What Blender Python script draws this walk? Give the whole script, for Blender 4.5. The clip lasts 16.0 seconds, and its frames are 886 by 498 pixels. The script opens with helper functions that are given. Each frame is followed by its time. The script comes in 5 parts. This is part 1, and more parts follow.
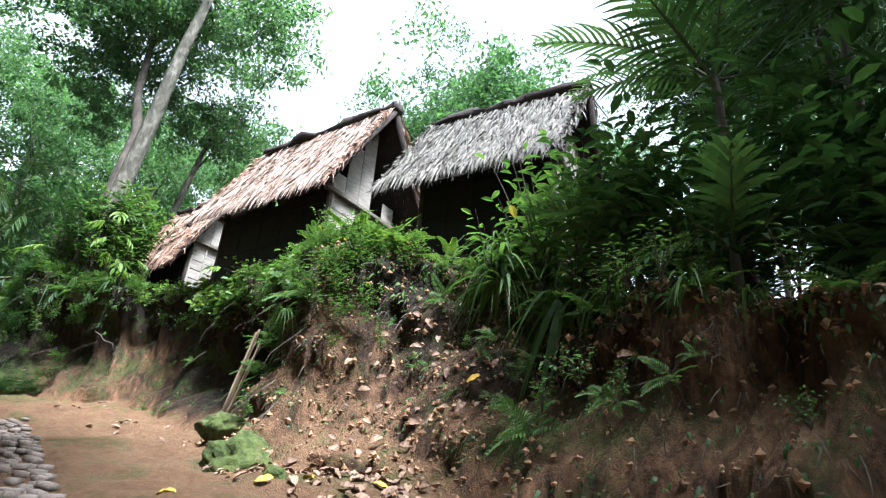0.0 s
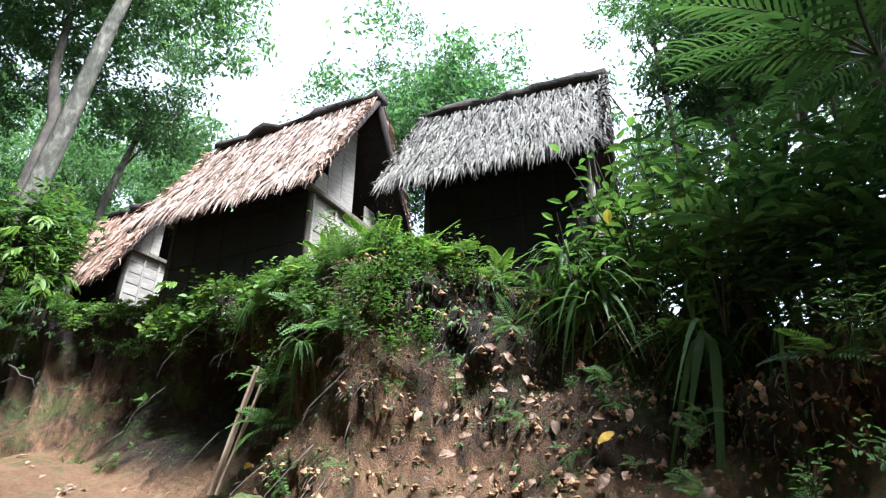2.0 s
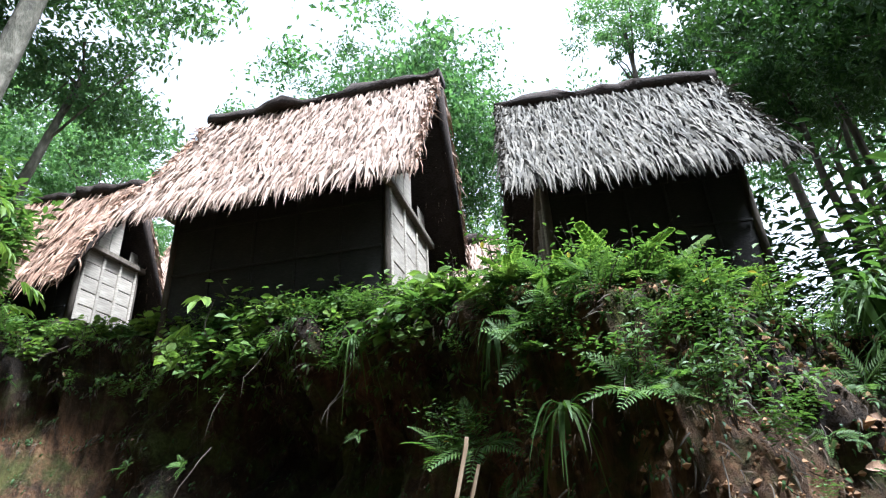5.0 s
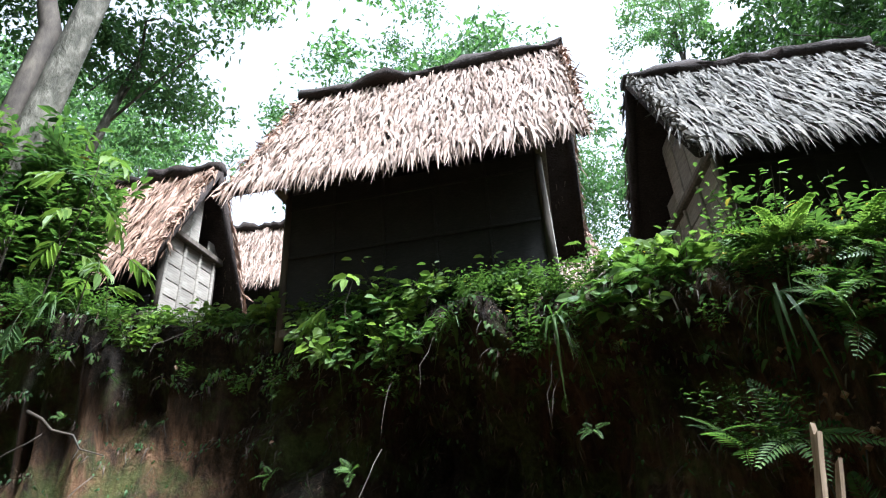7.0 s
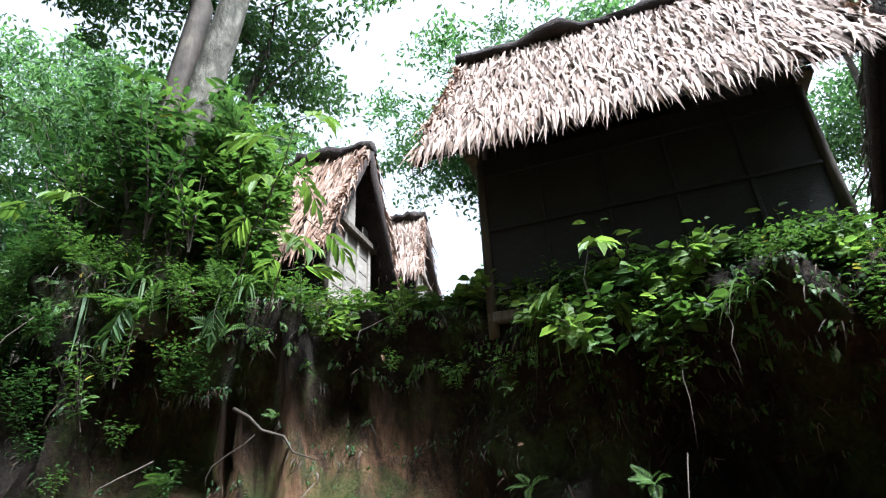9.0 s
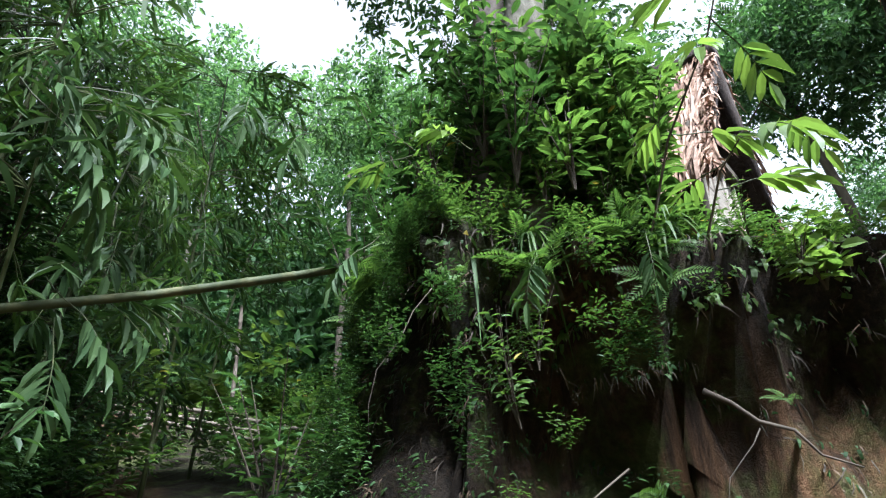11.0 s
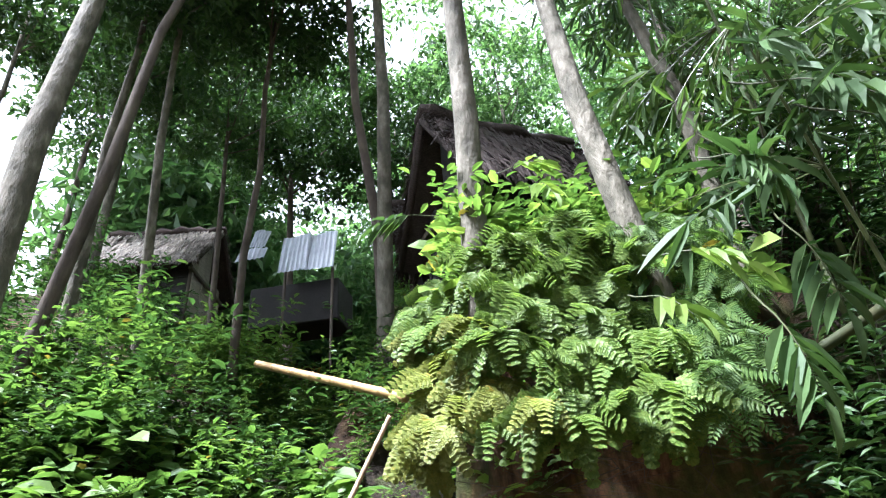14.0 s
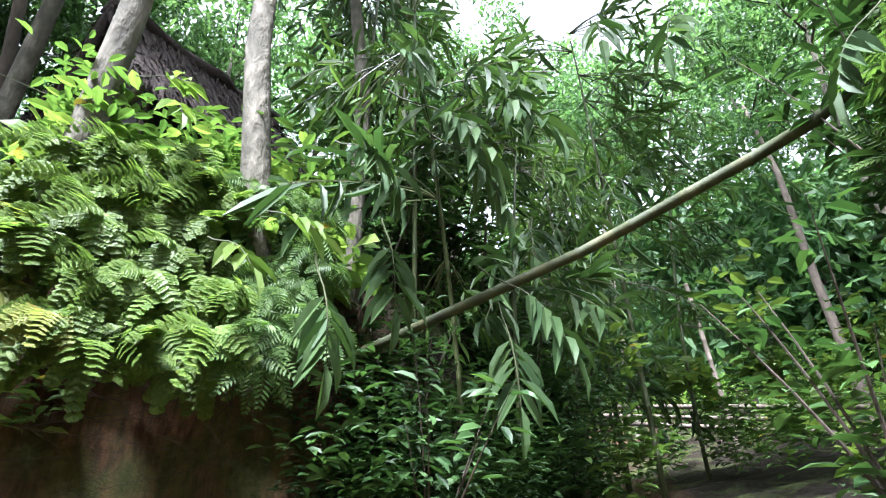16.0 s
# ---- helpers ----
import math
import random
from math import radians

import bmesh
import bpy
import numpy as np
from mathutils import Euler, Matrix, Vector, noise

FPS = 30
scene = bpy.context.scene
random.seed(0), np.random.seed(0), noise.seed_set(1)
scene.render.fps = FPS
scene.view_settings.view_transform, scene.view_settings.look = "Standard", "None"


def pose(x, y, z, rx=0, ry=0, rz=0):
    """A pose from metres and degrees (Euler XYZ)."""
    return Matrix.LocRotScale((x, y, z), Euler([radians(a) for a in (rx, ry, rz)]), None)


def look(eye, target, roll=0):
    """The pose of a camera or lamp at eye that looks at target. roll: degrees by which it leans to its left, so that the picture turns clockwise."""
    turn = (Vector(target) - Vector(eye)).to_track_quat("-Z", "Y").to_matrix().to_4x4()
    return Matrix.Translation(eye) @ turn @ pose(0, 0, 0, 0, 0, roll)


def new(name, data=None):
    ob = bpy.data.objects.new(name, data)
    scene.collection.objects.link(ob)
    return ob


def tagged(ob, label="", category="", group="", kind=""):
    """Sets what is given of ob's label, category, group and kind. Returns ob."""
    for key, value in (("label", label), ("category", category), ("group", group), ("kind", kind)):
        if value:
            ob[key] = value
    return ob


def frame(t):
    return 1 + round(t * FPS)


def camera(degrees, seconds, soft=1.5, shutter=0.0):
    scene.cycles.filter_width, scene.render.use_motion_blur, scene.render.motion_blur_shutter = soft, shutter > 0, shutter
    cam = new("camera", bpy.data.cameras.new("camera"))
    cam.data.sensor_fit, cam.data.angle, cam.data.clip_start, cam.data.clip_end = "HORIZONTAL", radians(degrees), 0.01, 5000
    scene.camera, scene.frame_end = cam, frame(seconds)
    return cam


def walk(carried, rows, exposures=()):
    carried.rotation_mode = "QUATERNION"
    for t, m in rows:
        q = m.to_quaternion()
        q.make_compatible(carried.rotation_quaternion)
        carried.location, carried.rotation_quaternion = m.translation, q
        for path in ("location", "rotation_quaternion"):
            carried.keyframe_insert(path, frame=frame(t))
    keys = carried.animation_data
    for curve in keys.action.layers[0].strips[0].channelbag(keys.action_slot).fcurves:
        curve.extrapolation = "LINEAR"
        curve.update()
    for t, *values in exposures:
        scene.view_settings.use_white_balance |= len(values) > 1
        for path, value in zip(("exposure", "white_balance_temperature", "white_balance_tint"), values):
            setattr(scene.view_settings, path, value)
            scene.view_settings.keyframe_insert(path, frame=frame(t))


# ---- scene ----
cam = camera(77.0, 16.0, soft=1.2)
PATH = [
    (0.0, -0.319, 0.641, 1.400, 114.22, -3.74, 4.80),
    (0.5, -0.648, 0.908, 1.525, 114.56, -2.21, 3.60),
    (1.0, -0.971, 1.132, 1.625, 114.70, -0.73, 1.69),
    (1.5, -1.220, 1.290, 1.743, 114.46, 0.66, -0.06),
    (2.0, -1.621, 1.609, 1.931, 114.56, 0.08, -2.16),
    (2.5, -2.087, 1.827, 2.137, 114.47, 0.26, -4.55),
    (3.0, -2.454, 2.210, 2.195, 115.00, 0.48, -6.28),
    (3.5, -2.913, 2.486, 2.414, 114.12, 0.77, -8.18),
    (6.0, -5.010, 3.923, 2.741, 115.20, 3.91, -16.00),
    (6.5, -5.391, 4.285, 2.736, 115.73, 3.81, -16.08),
    (7.0, -5.683, 4.536, 2.760, 116.20, 3.48, -14.78),
    (7.5, -5.938, 4.902, 2.833, 116.23, 3.65, -12.69),
    (8.0, -6.297, 5.081, 2.778, 116.84, 3.79, -10.70),
    (10.5, -7.827, 6.917, 3.237, 117.04, -0.49, 7.27),
    (11.0, -8.275, 7.052, 3.206, 116.57, -0.31, 16.92),
    (11.5, -8.537, 7.213, 3.114, 118.05, 1.52, 26.41),
    (12.0, -8.843, 7.559, 3.316, 118.87, 2.02, 43.50),
    (12.5, -8.884, 7.708, 3.353, 119.94, 3.06, 64.82),
    (13.0, -9.056, 7.537, 3.433, 120.77, 4.49, 82.11),
    (13.5, -9.044, 7.383, 3.406, 120.68, 4.27, 92.86),
    (14.0, -8.990, 7.323, 3.387, 119.43, 4.39, 98.71),
    (14.5, -9.036, 7.342, 3.374, 118.47, 4.09, 98.57),
    (15.0, -9.125, 7.422, 3.367, 118.03, 3.33, 91.95),
    (15.5, -9.163, 7.612, 3.336, 117.67, 2.48, 79.19),
    (16.0, -9.147, 7.907, 3.162, 118.00, 1.26, 63.09),
]
EXPOSURE = 1.9
walk(cam, [(t, pose(*row)) for t, *row in PATH], exposures=[(0.0, EXPOSURE + 0.2, 5350, 9), (3.0, EXPOSURE + 0.1, 5350, 9), (8.0, EXPOSURE, 5350, 9), (10.5, EXPOSURE - 0.05, 5350, 9), (11.5, EXPOSURE + 0.3, 5500, 12), (12.5, EXPOSURE + 0.85, 5520, 16), (16.0, EXPOSURE + 0.85, 5520, 16)])

# ---- light ----
world = bpy.data.worlds.new("sky")
scene.world = world
world.use_nodes = True
wn = world.node_tree.nodes
sky = wn.new("ShaderNodeTexSky")
sky.sky_type = "NISHITA"
sky.sun_disc = False
sky.sun_elevation = radians(62)
sky.sun_rotation = radians(138)
sky.dust_density = 3.0
sky.air_density = 1.0
sky.ozone_density = 0.6
wn["Background"].inputs["Strength"].default_value = 0.13
grey = wn.new("ShaderNodeHueSaturation")  # cloud cover: almost no blue left
grey.inputs["Saturation"].default_value = 0.04
world.node_tree.links.new(sky.outputs[0], grey.inputs["Color"])
world.node_tree.links.new(grey.outputs[0], wn["Background"].inputs["Color"])
sun = new("sun", bpy.data.lights.new("sun", "SUN"))
sun.data.energy = 5.0
sun.data.angle = radians(12)
sun.data.color = (1.0, 0.96, 0.9)
sun.matrix_world = look((4, -5, 38), (-8, 8.5, 3))


# ---- materials ----
def nodes_of(name):
    mat = bpy.data.materials.new(name)
    mat.use_nodes = True
    nt = mat.node_tree
    return mat, nt, nt.nodes["Principled BSDF"]


def ramp_node(nt, fac, stops):
    r = nt.nodes.new("ShaderNodeValToRGB")
    while len(r.color_ramp.elements) < len(stops):
        r.color_ramp.elements.new(0.5)
    for e, (p, c) in zip(r.color_ramp.elements, stops):
        e.position, e.color = p, (*c, 1)
    nt.links.new(fac, r.inputs[0])
    return r.outputs[0]


def noise_node(nt, scale, detail=6, rough=0.6, stretch=None):
    n = nt.nodes.new("ShaderNodeTexNoise")
    n.inputs["Scale"].default_value = scale
    n.inputs["Detail"].default_value = detail
    n.inputs["Roughness"].default_value = rough
    tc = nt.nodes.new("ShaderNodeTexCoord")
    if stretch:
        mp = nt.nodes.new("ShaderNodeMapping")
        mp.inputs["Scale"].default_value = stretch
        nt.links.new(tc.outputs["Object"], mp.inputs[0])
        nt.links.new(mp.outputs[0], n.inputs["Vector"])
    else:
        nt.links.new(tc.outputs["Object"], n.inputs["Vector"])
    return n.outputs["Fac"]


def mix_col(nt, fac, a, b, mode="MIX"):
    m = nt.nodes.new("ShaderNodeMix")
    m.data_type, m.blend_type = "RGBA", mode
    for sock, v in ((m.inputs[0], fac), (m.inputs[6], a), (m.inputs[7], b)):
        if isinstance(v, (int, float)):
            sock.default_value = v
        elif isinstance(v, tuple):
            sock.default_value = (*v, 1)
        else:
            nt.links.new(v, sock)
    return m.outputs[2]


def math_node(nt, op, a, b=0.0, clamp=False):
    m = nt.nodes.new("ShaderNodeMath")
    m.operation, m.use_clamp = op, clamp
    for sock, v in zip(m.inputs, (a, b)):
        if isinstance(v, (int, float)):
            sock.default_value = v
        else:
            nt.links.new(v, sock)
    return m.outputs[0]


def bump(nt, bsdf, height, strength, dist=0.02):
    b = nt.nodes.new("ShaderNodeBump")
    b.inputs["Strength"].default_value, b.inputs["Distance"].default_value = strength, dist
    nt.links.new(height, b.inputs["Height"])
    nt.links.new(b.outputs[0], bsdf.inputs["Normal"])


def surface(name, stops, scale, rough=0.8, stretch=None, bump_strength=0.4, bump_dist=0.01, island=0.0, spec=0.3):
    """A grained surface: a ramp over noise, varied from piece to piece."""
    mat, nt, bsdf = nodes_of(name)
    fac = noise_node(nt, scale, stretch=stretch)
    big = noise_node(nt, scale * 0.17, 3)
    fac2 = math_node(nt, "ADD", math_node(nt, "MULTIPLY", fac, 0.65), math_node(nt, "MULTIPLY", big, 0.35))
    col = ramp_node(nt, fac2, stops)
    if island:
        geo = nt.nodes.new("ShaderNodeNewGeometry")
        info = nt.nodes.new("ShaderNodeObjectInfo")
        rnd = math_node(nt, "FRACT", math_node(nt, "ADD", geo.outputs["Random Per Island"], info.outputs["Random"]))
        hsv = nt.nodes.new("ShaderNodeHueSaturation")
        nt.links.new(math_node(nt, "ADD", math_node(nt, "MULTIPLY", rnd, island), 1 - island / 2), hsv.inputs["Value"])
        nt.links.new(col, hsv.inputs["Color"])
        col = hsv.outputs[0]
    nt.links.new(col, bsdf.inputs["Base Color"])
    bsdf.inputs["Roughness"].default_value = rough
    bsdf.inputs["Specular IOR Level"].default_value = spec
    bump(nt, bsdf, fac, bump_strength, bump_dist)
    return mat


def leaf_material(name, young, old, rough=0.42, through_light=0.35, yellow=0.0):
    """Leaves: colour varies from leaf to leaf and plant to plant; thin enough to pass light."""
    mat, nt, bsdf = nodes_of(name)
    geo = nt.nodes.new("ShaderNodeNewGeometry")
    info = nt.nodes.new("ShaderNodeObjectInfo")
    rnd = math_node(nt, "FRACT", math_node(nt, "ADD", geo.outputs["Random Per Island"], info.outputs["Random"]))
    col = mix_col(nt, rnd, old, young)
    plant = nt.nodes.new("ShaderNodeHueSaturation")
    nt.links.new(math_node(nt, "ADD", math_node(nt, "MULTIPLY", info.outputs["Random"], 0.5), 0.75), plant.inputs["Value"])
    nt.links.new(col, plant.inputs["Color"])
    col = plant.outputs[0]
    if yellow:
        turn = math_node(nt, "GREATER_THAN", geo.outputs["Random Per Island"], 1 - yellow)
        col = mix_col(nt, turn, col, (0.30, 0.22, 0.04))
    vein = noise_node(nt, 25, 3)
    col = mix_col(nt, math_node(nt, "MULTIPLY", vein, 0.5), col, old, "MIX")
    nt.links.new(col, bsdf.inputs["Base Color"])
    bsdf.inputs["Roughness"].default_value = rough
    bsdf.inputs["Specular IOR Level"].default_value = 0.25
    tr = nt.nodes.new("ShaderNodeBsdfTranslucent")
    bright = mix_col(nt, 1.0, col, (1.35, 1.45, 0.85), "MULTIPLY")
    nt.links.new(bright, tr.inputs["Color"])
    mixer = nt.nodes.new("ShaderNodeMixShader")
    mixer.inputs[0].default_value = through_light
    nt.links.new(bsdf.outputs[0], mixer.inputs[1])
    nt.links.new(tr.outputs[0], mixer.inputs[2])
    nt.links.new(mixer.outputs[0], nt.nodes["Material Output"].inputs["Surface"])
    return mat


def ground_material():
    mat, nt, bsdf = nodes_of("red_clay_ground")
    geo = nt.nodes.new("ShaderNodeNewGeometry")
    sep = nt.nodes.new("ShaderNodeSeparateXYZ")
    nt.links.new(geo.outputs["Normal"], sep.inputs[0])
    fine = noise_node(nt, 22, 8, 0.7)
    mid = noise_node(nt, 3.0, 6, 0.65)
    wide = noise_node(nt, 0.8, 4, 0.6)
    streak = noise_node(nt, 5.0, 6, 0.7, (1.6, 1.6, 0.35))
    clay = ramp_node(nt, math_node(nt, "ADD", math_node(nt, "MULTIPLY", fine, 0.5), math_node(nt, "MULTIPLY", mid, 0.5)),
                     [(0.3, (0.13, 0.068, 0.034)), (0.5, (0.26, 0.145, 0.075)), (0.68, (0.38, 0.235, 0.135))])
    face = ramp_node(nt, streak, [(0.3, (0.022, 0.014, 0.009)), (0.44, (0.085, 0.048, 0.026)), (0.58, (0.22, 0.12, 0.062)), (0.74, (0.36, 0.21, 0.115))])
    moss = ramp_node(nt, fine, [(0.3, (0.035, 0.05, 0.012)), (0.7, (0.10, 0.13, 0.03))])
    # Soil colour, darkened further to carry the shade painted on the bank.
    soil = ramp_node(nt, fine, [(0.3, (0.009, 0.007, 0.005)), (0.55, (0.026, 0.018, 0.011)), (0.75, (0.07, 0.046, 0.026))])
    flat_fac = math_node(nt, "MULTIPLY", math_node(nt, "SUBTRACT", sep.outputs[2], 0.55), 4.0, True)
    base = mix_col(nt, flat_fac, face, clay)
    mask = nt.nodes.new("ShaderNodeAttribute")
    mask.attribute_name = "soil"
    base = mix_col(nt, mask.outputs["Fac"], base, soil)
    moss_fac = math_node(nt, "MULTIPLY", math_node(nt, "SUBTRACT", math_node(nt, "ADD", math_node(nt, "MULTIPLY", mid, 0.6), math_node(nt, "MULTIPLY", wide, 0.5)), 0.54), 9.0, True)
    green = mix_col(nt, math_node(nt, "MULTIPLY", moss_fac, 0.75), base, moss)
    nt.links.new(green, bsdf.inputs["Base Color"])
    bsdf.inputs["Roughness"].default_value = 0.9
    bsdf.inputs["Specular IOR Level"].default_value = 0.2
    bump(nt, bsdf, math_node(nt, "ADD", math_node(nt, "ADD", fine, mid), noise_node(nt, 70, 5, 0.75)), 1.0, 0.07)
    return mat


M_GROUND = ground_material()
M_BARK_PALE = surface("pale_bark", [(0.34, (0.05, 0.045, 0.034)), (0.46, (0.075, 0.07, 0.05)), (0.56, (0.13, 0.118, 0.09)), (0.7, (0.24, 0.22, 0.175))], 9, 0.9, (1, 1, 0.45), 1.0, 0.05)
M_BARK_DARK = surface("dark_bark", [(0.3, (0.025, 0.02, 0.015)), (0.55, (0.08, 0.065, 0.05)), (0.75, (0.16, 0.14, 0.10))], 7, 0.9, (1, 1, 0.4), 0.9, 0.03)
M_THATCH = surface("dry_palm_thatch", [(0.3, (0.11, 0.064, 0.043)), (0.5, (0.28, 0.195, 0.148)), (0.7, (0.45, 0.355, 0.285))], 14, 0.75, (1, 1, 1), 0.3, 0.004, 0.75)
M_THATCH_RED = surface("reddish_palm_thatch", [(0.3, (0.13, 0.07, 0.045)), (0.5, (0.29, 0.18, 0.125)), (0.7, (0.44, 0.315, 0.235))], 14, 0.75, None, 0.3, 0.004, 0.75)
M_THATCH_GREY = surface("weathered_grey_thatch", [(0.3, (0.036, 0.032, 0.025)), (0.5, (0.10, 0.088, 0.07)), (0.7, (0.21, 0.188, 0.155))], 14, 0.8, None, 0.3, 0.004, 0.85)
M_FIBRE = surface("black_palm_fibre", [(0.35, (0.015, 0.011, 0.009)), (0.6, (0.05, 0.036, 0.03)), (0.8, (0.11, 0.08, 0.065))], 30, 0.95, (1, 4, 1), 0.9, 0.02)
M_BOARD = surface("weathered_grey_board", [(0.3, (0.12, 0.105, 0.085)), (0.5, (0.27, 0.24, 0.20)), (0.72, (0.42, 0.39, 0.33))], 9, 0.85, (0.5, 0.5, 4), 0.5, 0.006, 0.3)
# Weave darkened to near black so walls carry the shade under the eaves.
M_WEAVE_SHADED = surface("shaded_woven_bamboo", [(0.3, (0.009, 0.008, 0.008)), (0.55, (0.022, 0.021, 0.019)), (0.8, (0.045, 0.042, 0.036))], 20, 0.85, (1, 1, 6), 0.6, 0.006, 0.2)
M_TIMBER = surface("aged_timber", [(0.3, (0.05, 0.04, 0.03)), (0.55, (0.14, 0.115, 0.09)), (0.75, (0.24, 0.21, 0.17))], 8, 0.85, (3, 3, 0.5), 0.5, 0.006, 0.2)
M_PLANK = surface("split_wood", [(0.3, (0.15, 0.095, 0.06)), (0.5, (0.30, 0.215, 0.14)), (0.7, (0.45, 0.35, 0.25))], 10, 0.8, (4, 4, 0.4), 0.6, 0.008)
M_STONE = surface("cobble_stone", [(0.3, (0.085, 0.066, 0.055)), (0.5, (0.17, 0.135, 0.11)), (0.7, (0.26, 0.215, 0.175))], 9, 0.85, None, 0.5, 0.01, 0.3)
M_MOSS = surface("moss", [(0.3, (0.014, 0.018, 0.006)), (0.44, (0.036, 0.05, 0.011)), (0.55, (0.065, 0.08, 0.018)), (0.64, (0.10, 0.07, 0.036))], 16, 0.95, None, 1.0, 0.03)
M_BAMBOO = surface("green_bamboo", [(0.3, (0.03, 0.038, 0.014)), (0.55, (0.07, 0.085, 0.028)), (0.75, (0.14, 0.145, 0.06))], 5, 0.45, (1, 1, 0.4), 0.1, 0.004, 0.2, 0.5)
M_CULM = surface("mossy_bamboo", [(0.3, (0.016, 0.02, 0.009)), (0.5, (0.04, 0.05, 0.018)), (0.62, (0.085, 0.085, 0.036)), (0.75, (0.12, 0.10, 0.06))], 7, 0.7, (1, 1, 1), 0.6, 0.008, 0.2)
M_BAMBOO_DRY = surface("dry_yellow_bamboo", [(0.3, (0.15, 0.095, 0.035)), (0.55, (0.29, 0.19, 0.075)), (0.75, (0.40, 0.29, 0.13))], 5, 0.45, (1, 1, 0.4), 0.15, 0.004, 0.2, 0.5)
M_ZINC = surface("corrugated_zinc", [(0.3, (0.20, 0.22, 0.25)), (0.55, (0.29, 0.32, 0.36)), (0.75, (0.38, 0.41, 0.45))], 3, 0.5, None, 0.2, 0.01, 0.1, 0.5)
M_DEAD = surface("dead_leaf", [(0.3, (0.09, 0.05, 0.03)), (0.5, (0.20, 0.12, 0.075)), (0.72, (0.36, 0.25, 0.17))], 12, 0.7, None, 0.3, 0.005, 0.8)
M_CLOD = surface("clay_clod", [(0.3, (0.11, 0.06, 0.032)), (0.5, (0.23, 0.13, 0.068)), (0.7, (0.36, 0.22, 0.125))], 9, 0.9, None, 0.5, 0.004, 0.7)
M_YELLOW = surface("yellow_leaf", [(0.3, (0.42, 0.24, 0.03)), (0.7, (0.62, 0.42, 0.06))], 12, 0.6, None, 0.2, 0.004, 0.2)
M_ROOT = surface("bare_root", [(0.3, (0.05, 0.033, 0.022)), (0.55, (0.13, 0.09, 0.06)), (0.75, (0.24, 0.18, 0.13))], 12, 0.85, (1, 1, 0.4), 0.5, 0.006)
M_LEAF = leaf_material("fresh_leaf", (0.115, 0.185, 0.042), (0.05, 0.10, 0.026), 0.55, 0.4, 0.01)
M_LEAF_BRIGHT = leaf_material("bright_fern", (0.18, 0.25, 0.055), (0.088, 0.15, 0.035), 0.5, 0.48, 0.015)
M_LEAF_DARK = leaf_material("dark_leaf", (0.06, 0.115, 0.032), (0.024, 0.056, 0.018), 0.5, 0.3)
M_LEAF_CROWN = leaf_material("crown_leaf", (0.14, 0.23, 0.095), (0.065, 0.13, 0.058), 0.45, 0.5)
M_LEAF_FAR = leaf_material("far_crown_leaf", (0.105, 0.18, 0.075), (0.05, 0.11, 0.046), 0.5, 0.45)
M_PALM = leaf_material("palm_leaflet", (0.075, 0.125, 0.04), (0.036, 0.075, 0.025), 0.55, 0.35)


# ---- mesh tools ----
def mesh_of(name, verts, faces, mat, smooth=False):
    me = bpy.data.meshes.new(name)
    me.from_pydata([tuple(v) for v in verts], [], [tuple(f) for f in faces])
    me.materials.append(mat)
    if smooth:
        me.polygons.foreach_set("use_smooth", [True] * len(me.polygons))
    me.update()
    return me


def part(name, data, parent, label="", m=None):
    ob = new(name, data)
    ob.parent = parent
    if m is not None:
        ob.matrix_basis = m
    if label:
        ob["label"] = label
    return ob


def thing(name, label, category, m, group="", kind=""):
    ob = new(name)
    ob.empty_display_size = 0.1
    ob.matrix_basis = m
    return tagged(ob, label, category, group, kind)


def box_mesh(name, size, mat, bevel=0.006, at=(0, 0, 0), rough=0.0, seed=0):
    """A worn-edged piece of wood or board, centred on at."""
    bm = bmesh.new()
    bmesh.ops.create_cube(bm, size=1.0)
    bmesh.ops.scale(bm, vec=size, verts=bm.verts)
    if bevel:
        bmesh.ops.bevel(bm, geom=bm.edges[:], offset=min(bevel, min(size) * 0.3), segments=1, affect="EDGES")
    rg = random.Random(seed)
    for v in bm.verts:
        v.co += Vector((rg.uniform(-rough, rough), rg.uniform(-rough, rough), rg.uniform(-rough, rough)))
        v.co += Vector(at)
    me = bpy.data.meshes.new(name)
    bm.to_mesh(me)
    bm.free()
    me.materials.append(mat)
    return me


def tube(points, radii, sides=7, wobble=0.0, seed=0):
    """Vertices and faces of a tapered round limb along points."""
    rg = random.Random(seed)
    vs, fs = [], []
    pts = [Vector(p) for p in points]
    side = None
    for i, p in enumerate(pts):
        d = (pts[min(i + 1, len(pts) - 1)] - pts[max(i - 1, 0)]).normalized()
        if side is None:
            side = d.orthogonal().normalized()
        side = (side - d * side.dot(d)).normalized()
        up = d.cross(side)
        for k in range(sides):
            a = 2 * math.pi * k / sides
            r = radii[i] * (1 + rg.uniform(-wobble, wobble))
            vs.append(p + side * (math.cos(a) * r) + up * (math.sin(a) * r))
    for i in range(len(pts) - 1):
        for k in range(sides):
            a, b = i * sides + k, i * sides + (k + 1) % sides
            fs.append((a, b, b + sides, a + sides))
    fs.append(tuple(range(sides))[::-1])
    fs.append(tuple(range((len(pts) - 1) * sides, len(pts) * sides)))
    return vs, fs


def tube_mesh(name, points, radii, mat, sides=7, wobble=0.05, seed=0):
    return mesh_of(name, *tube(points, radii, sides, wobble, seed), mat, True)


def unit(a):
    return a / np.maximum(np.linalg.norm(a, axis=-1, keepdims=True), 1e-9)


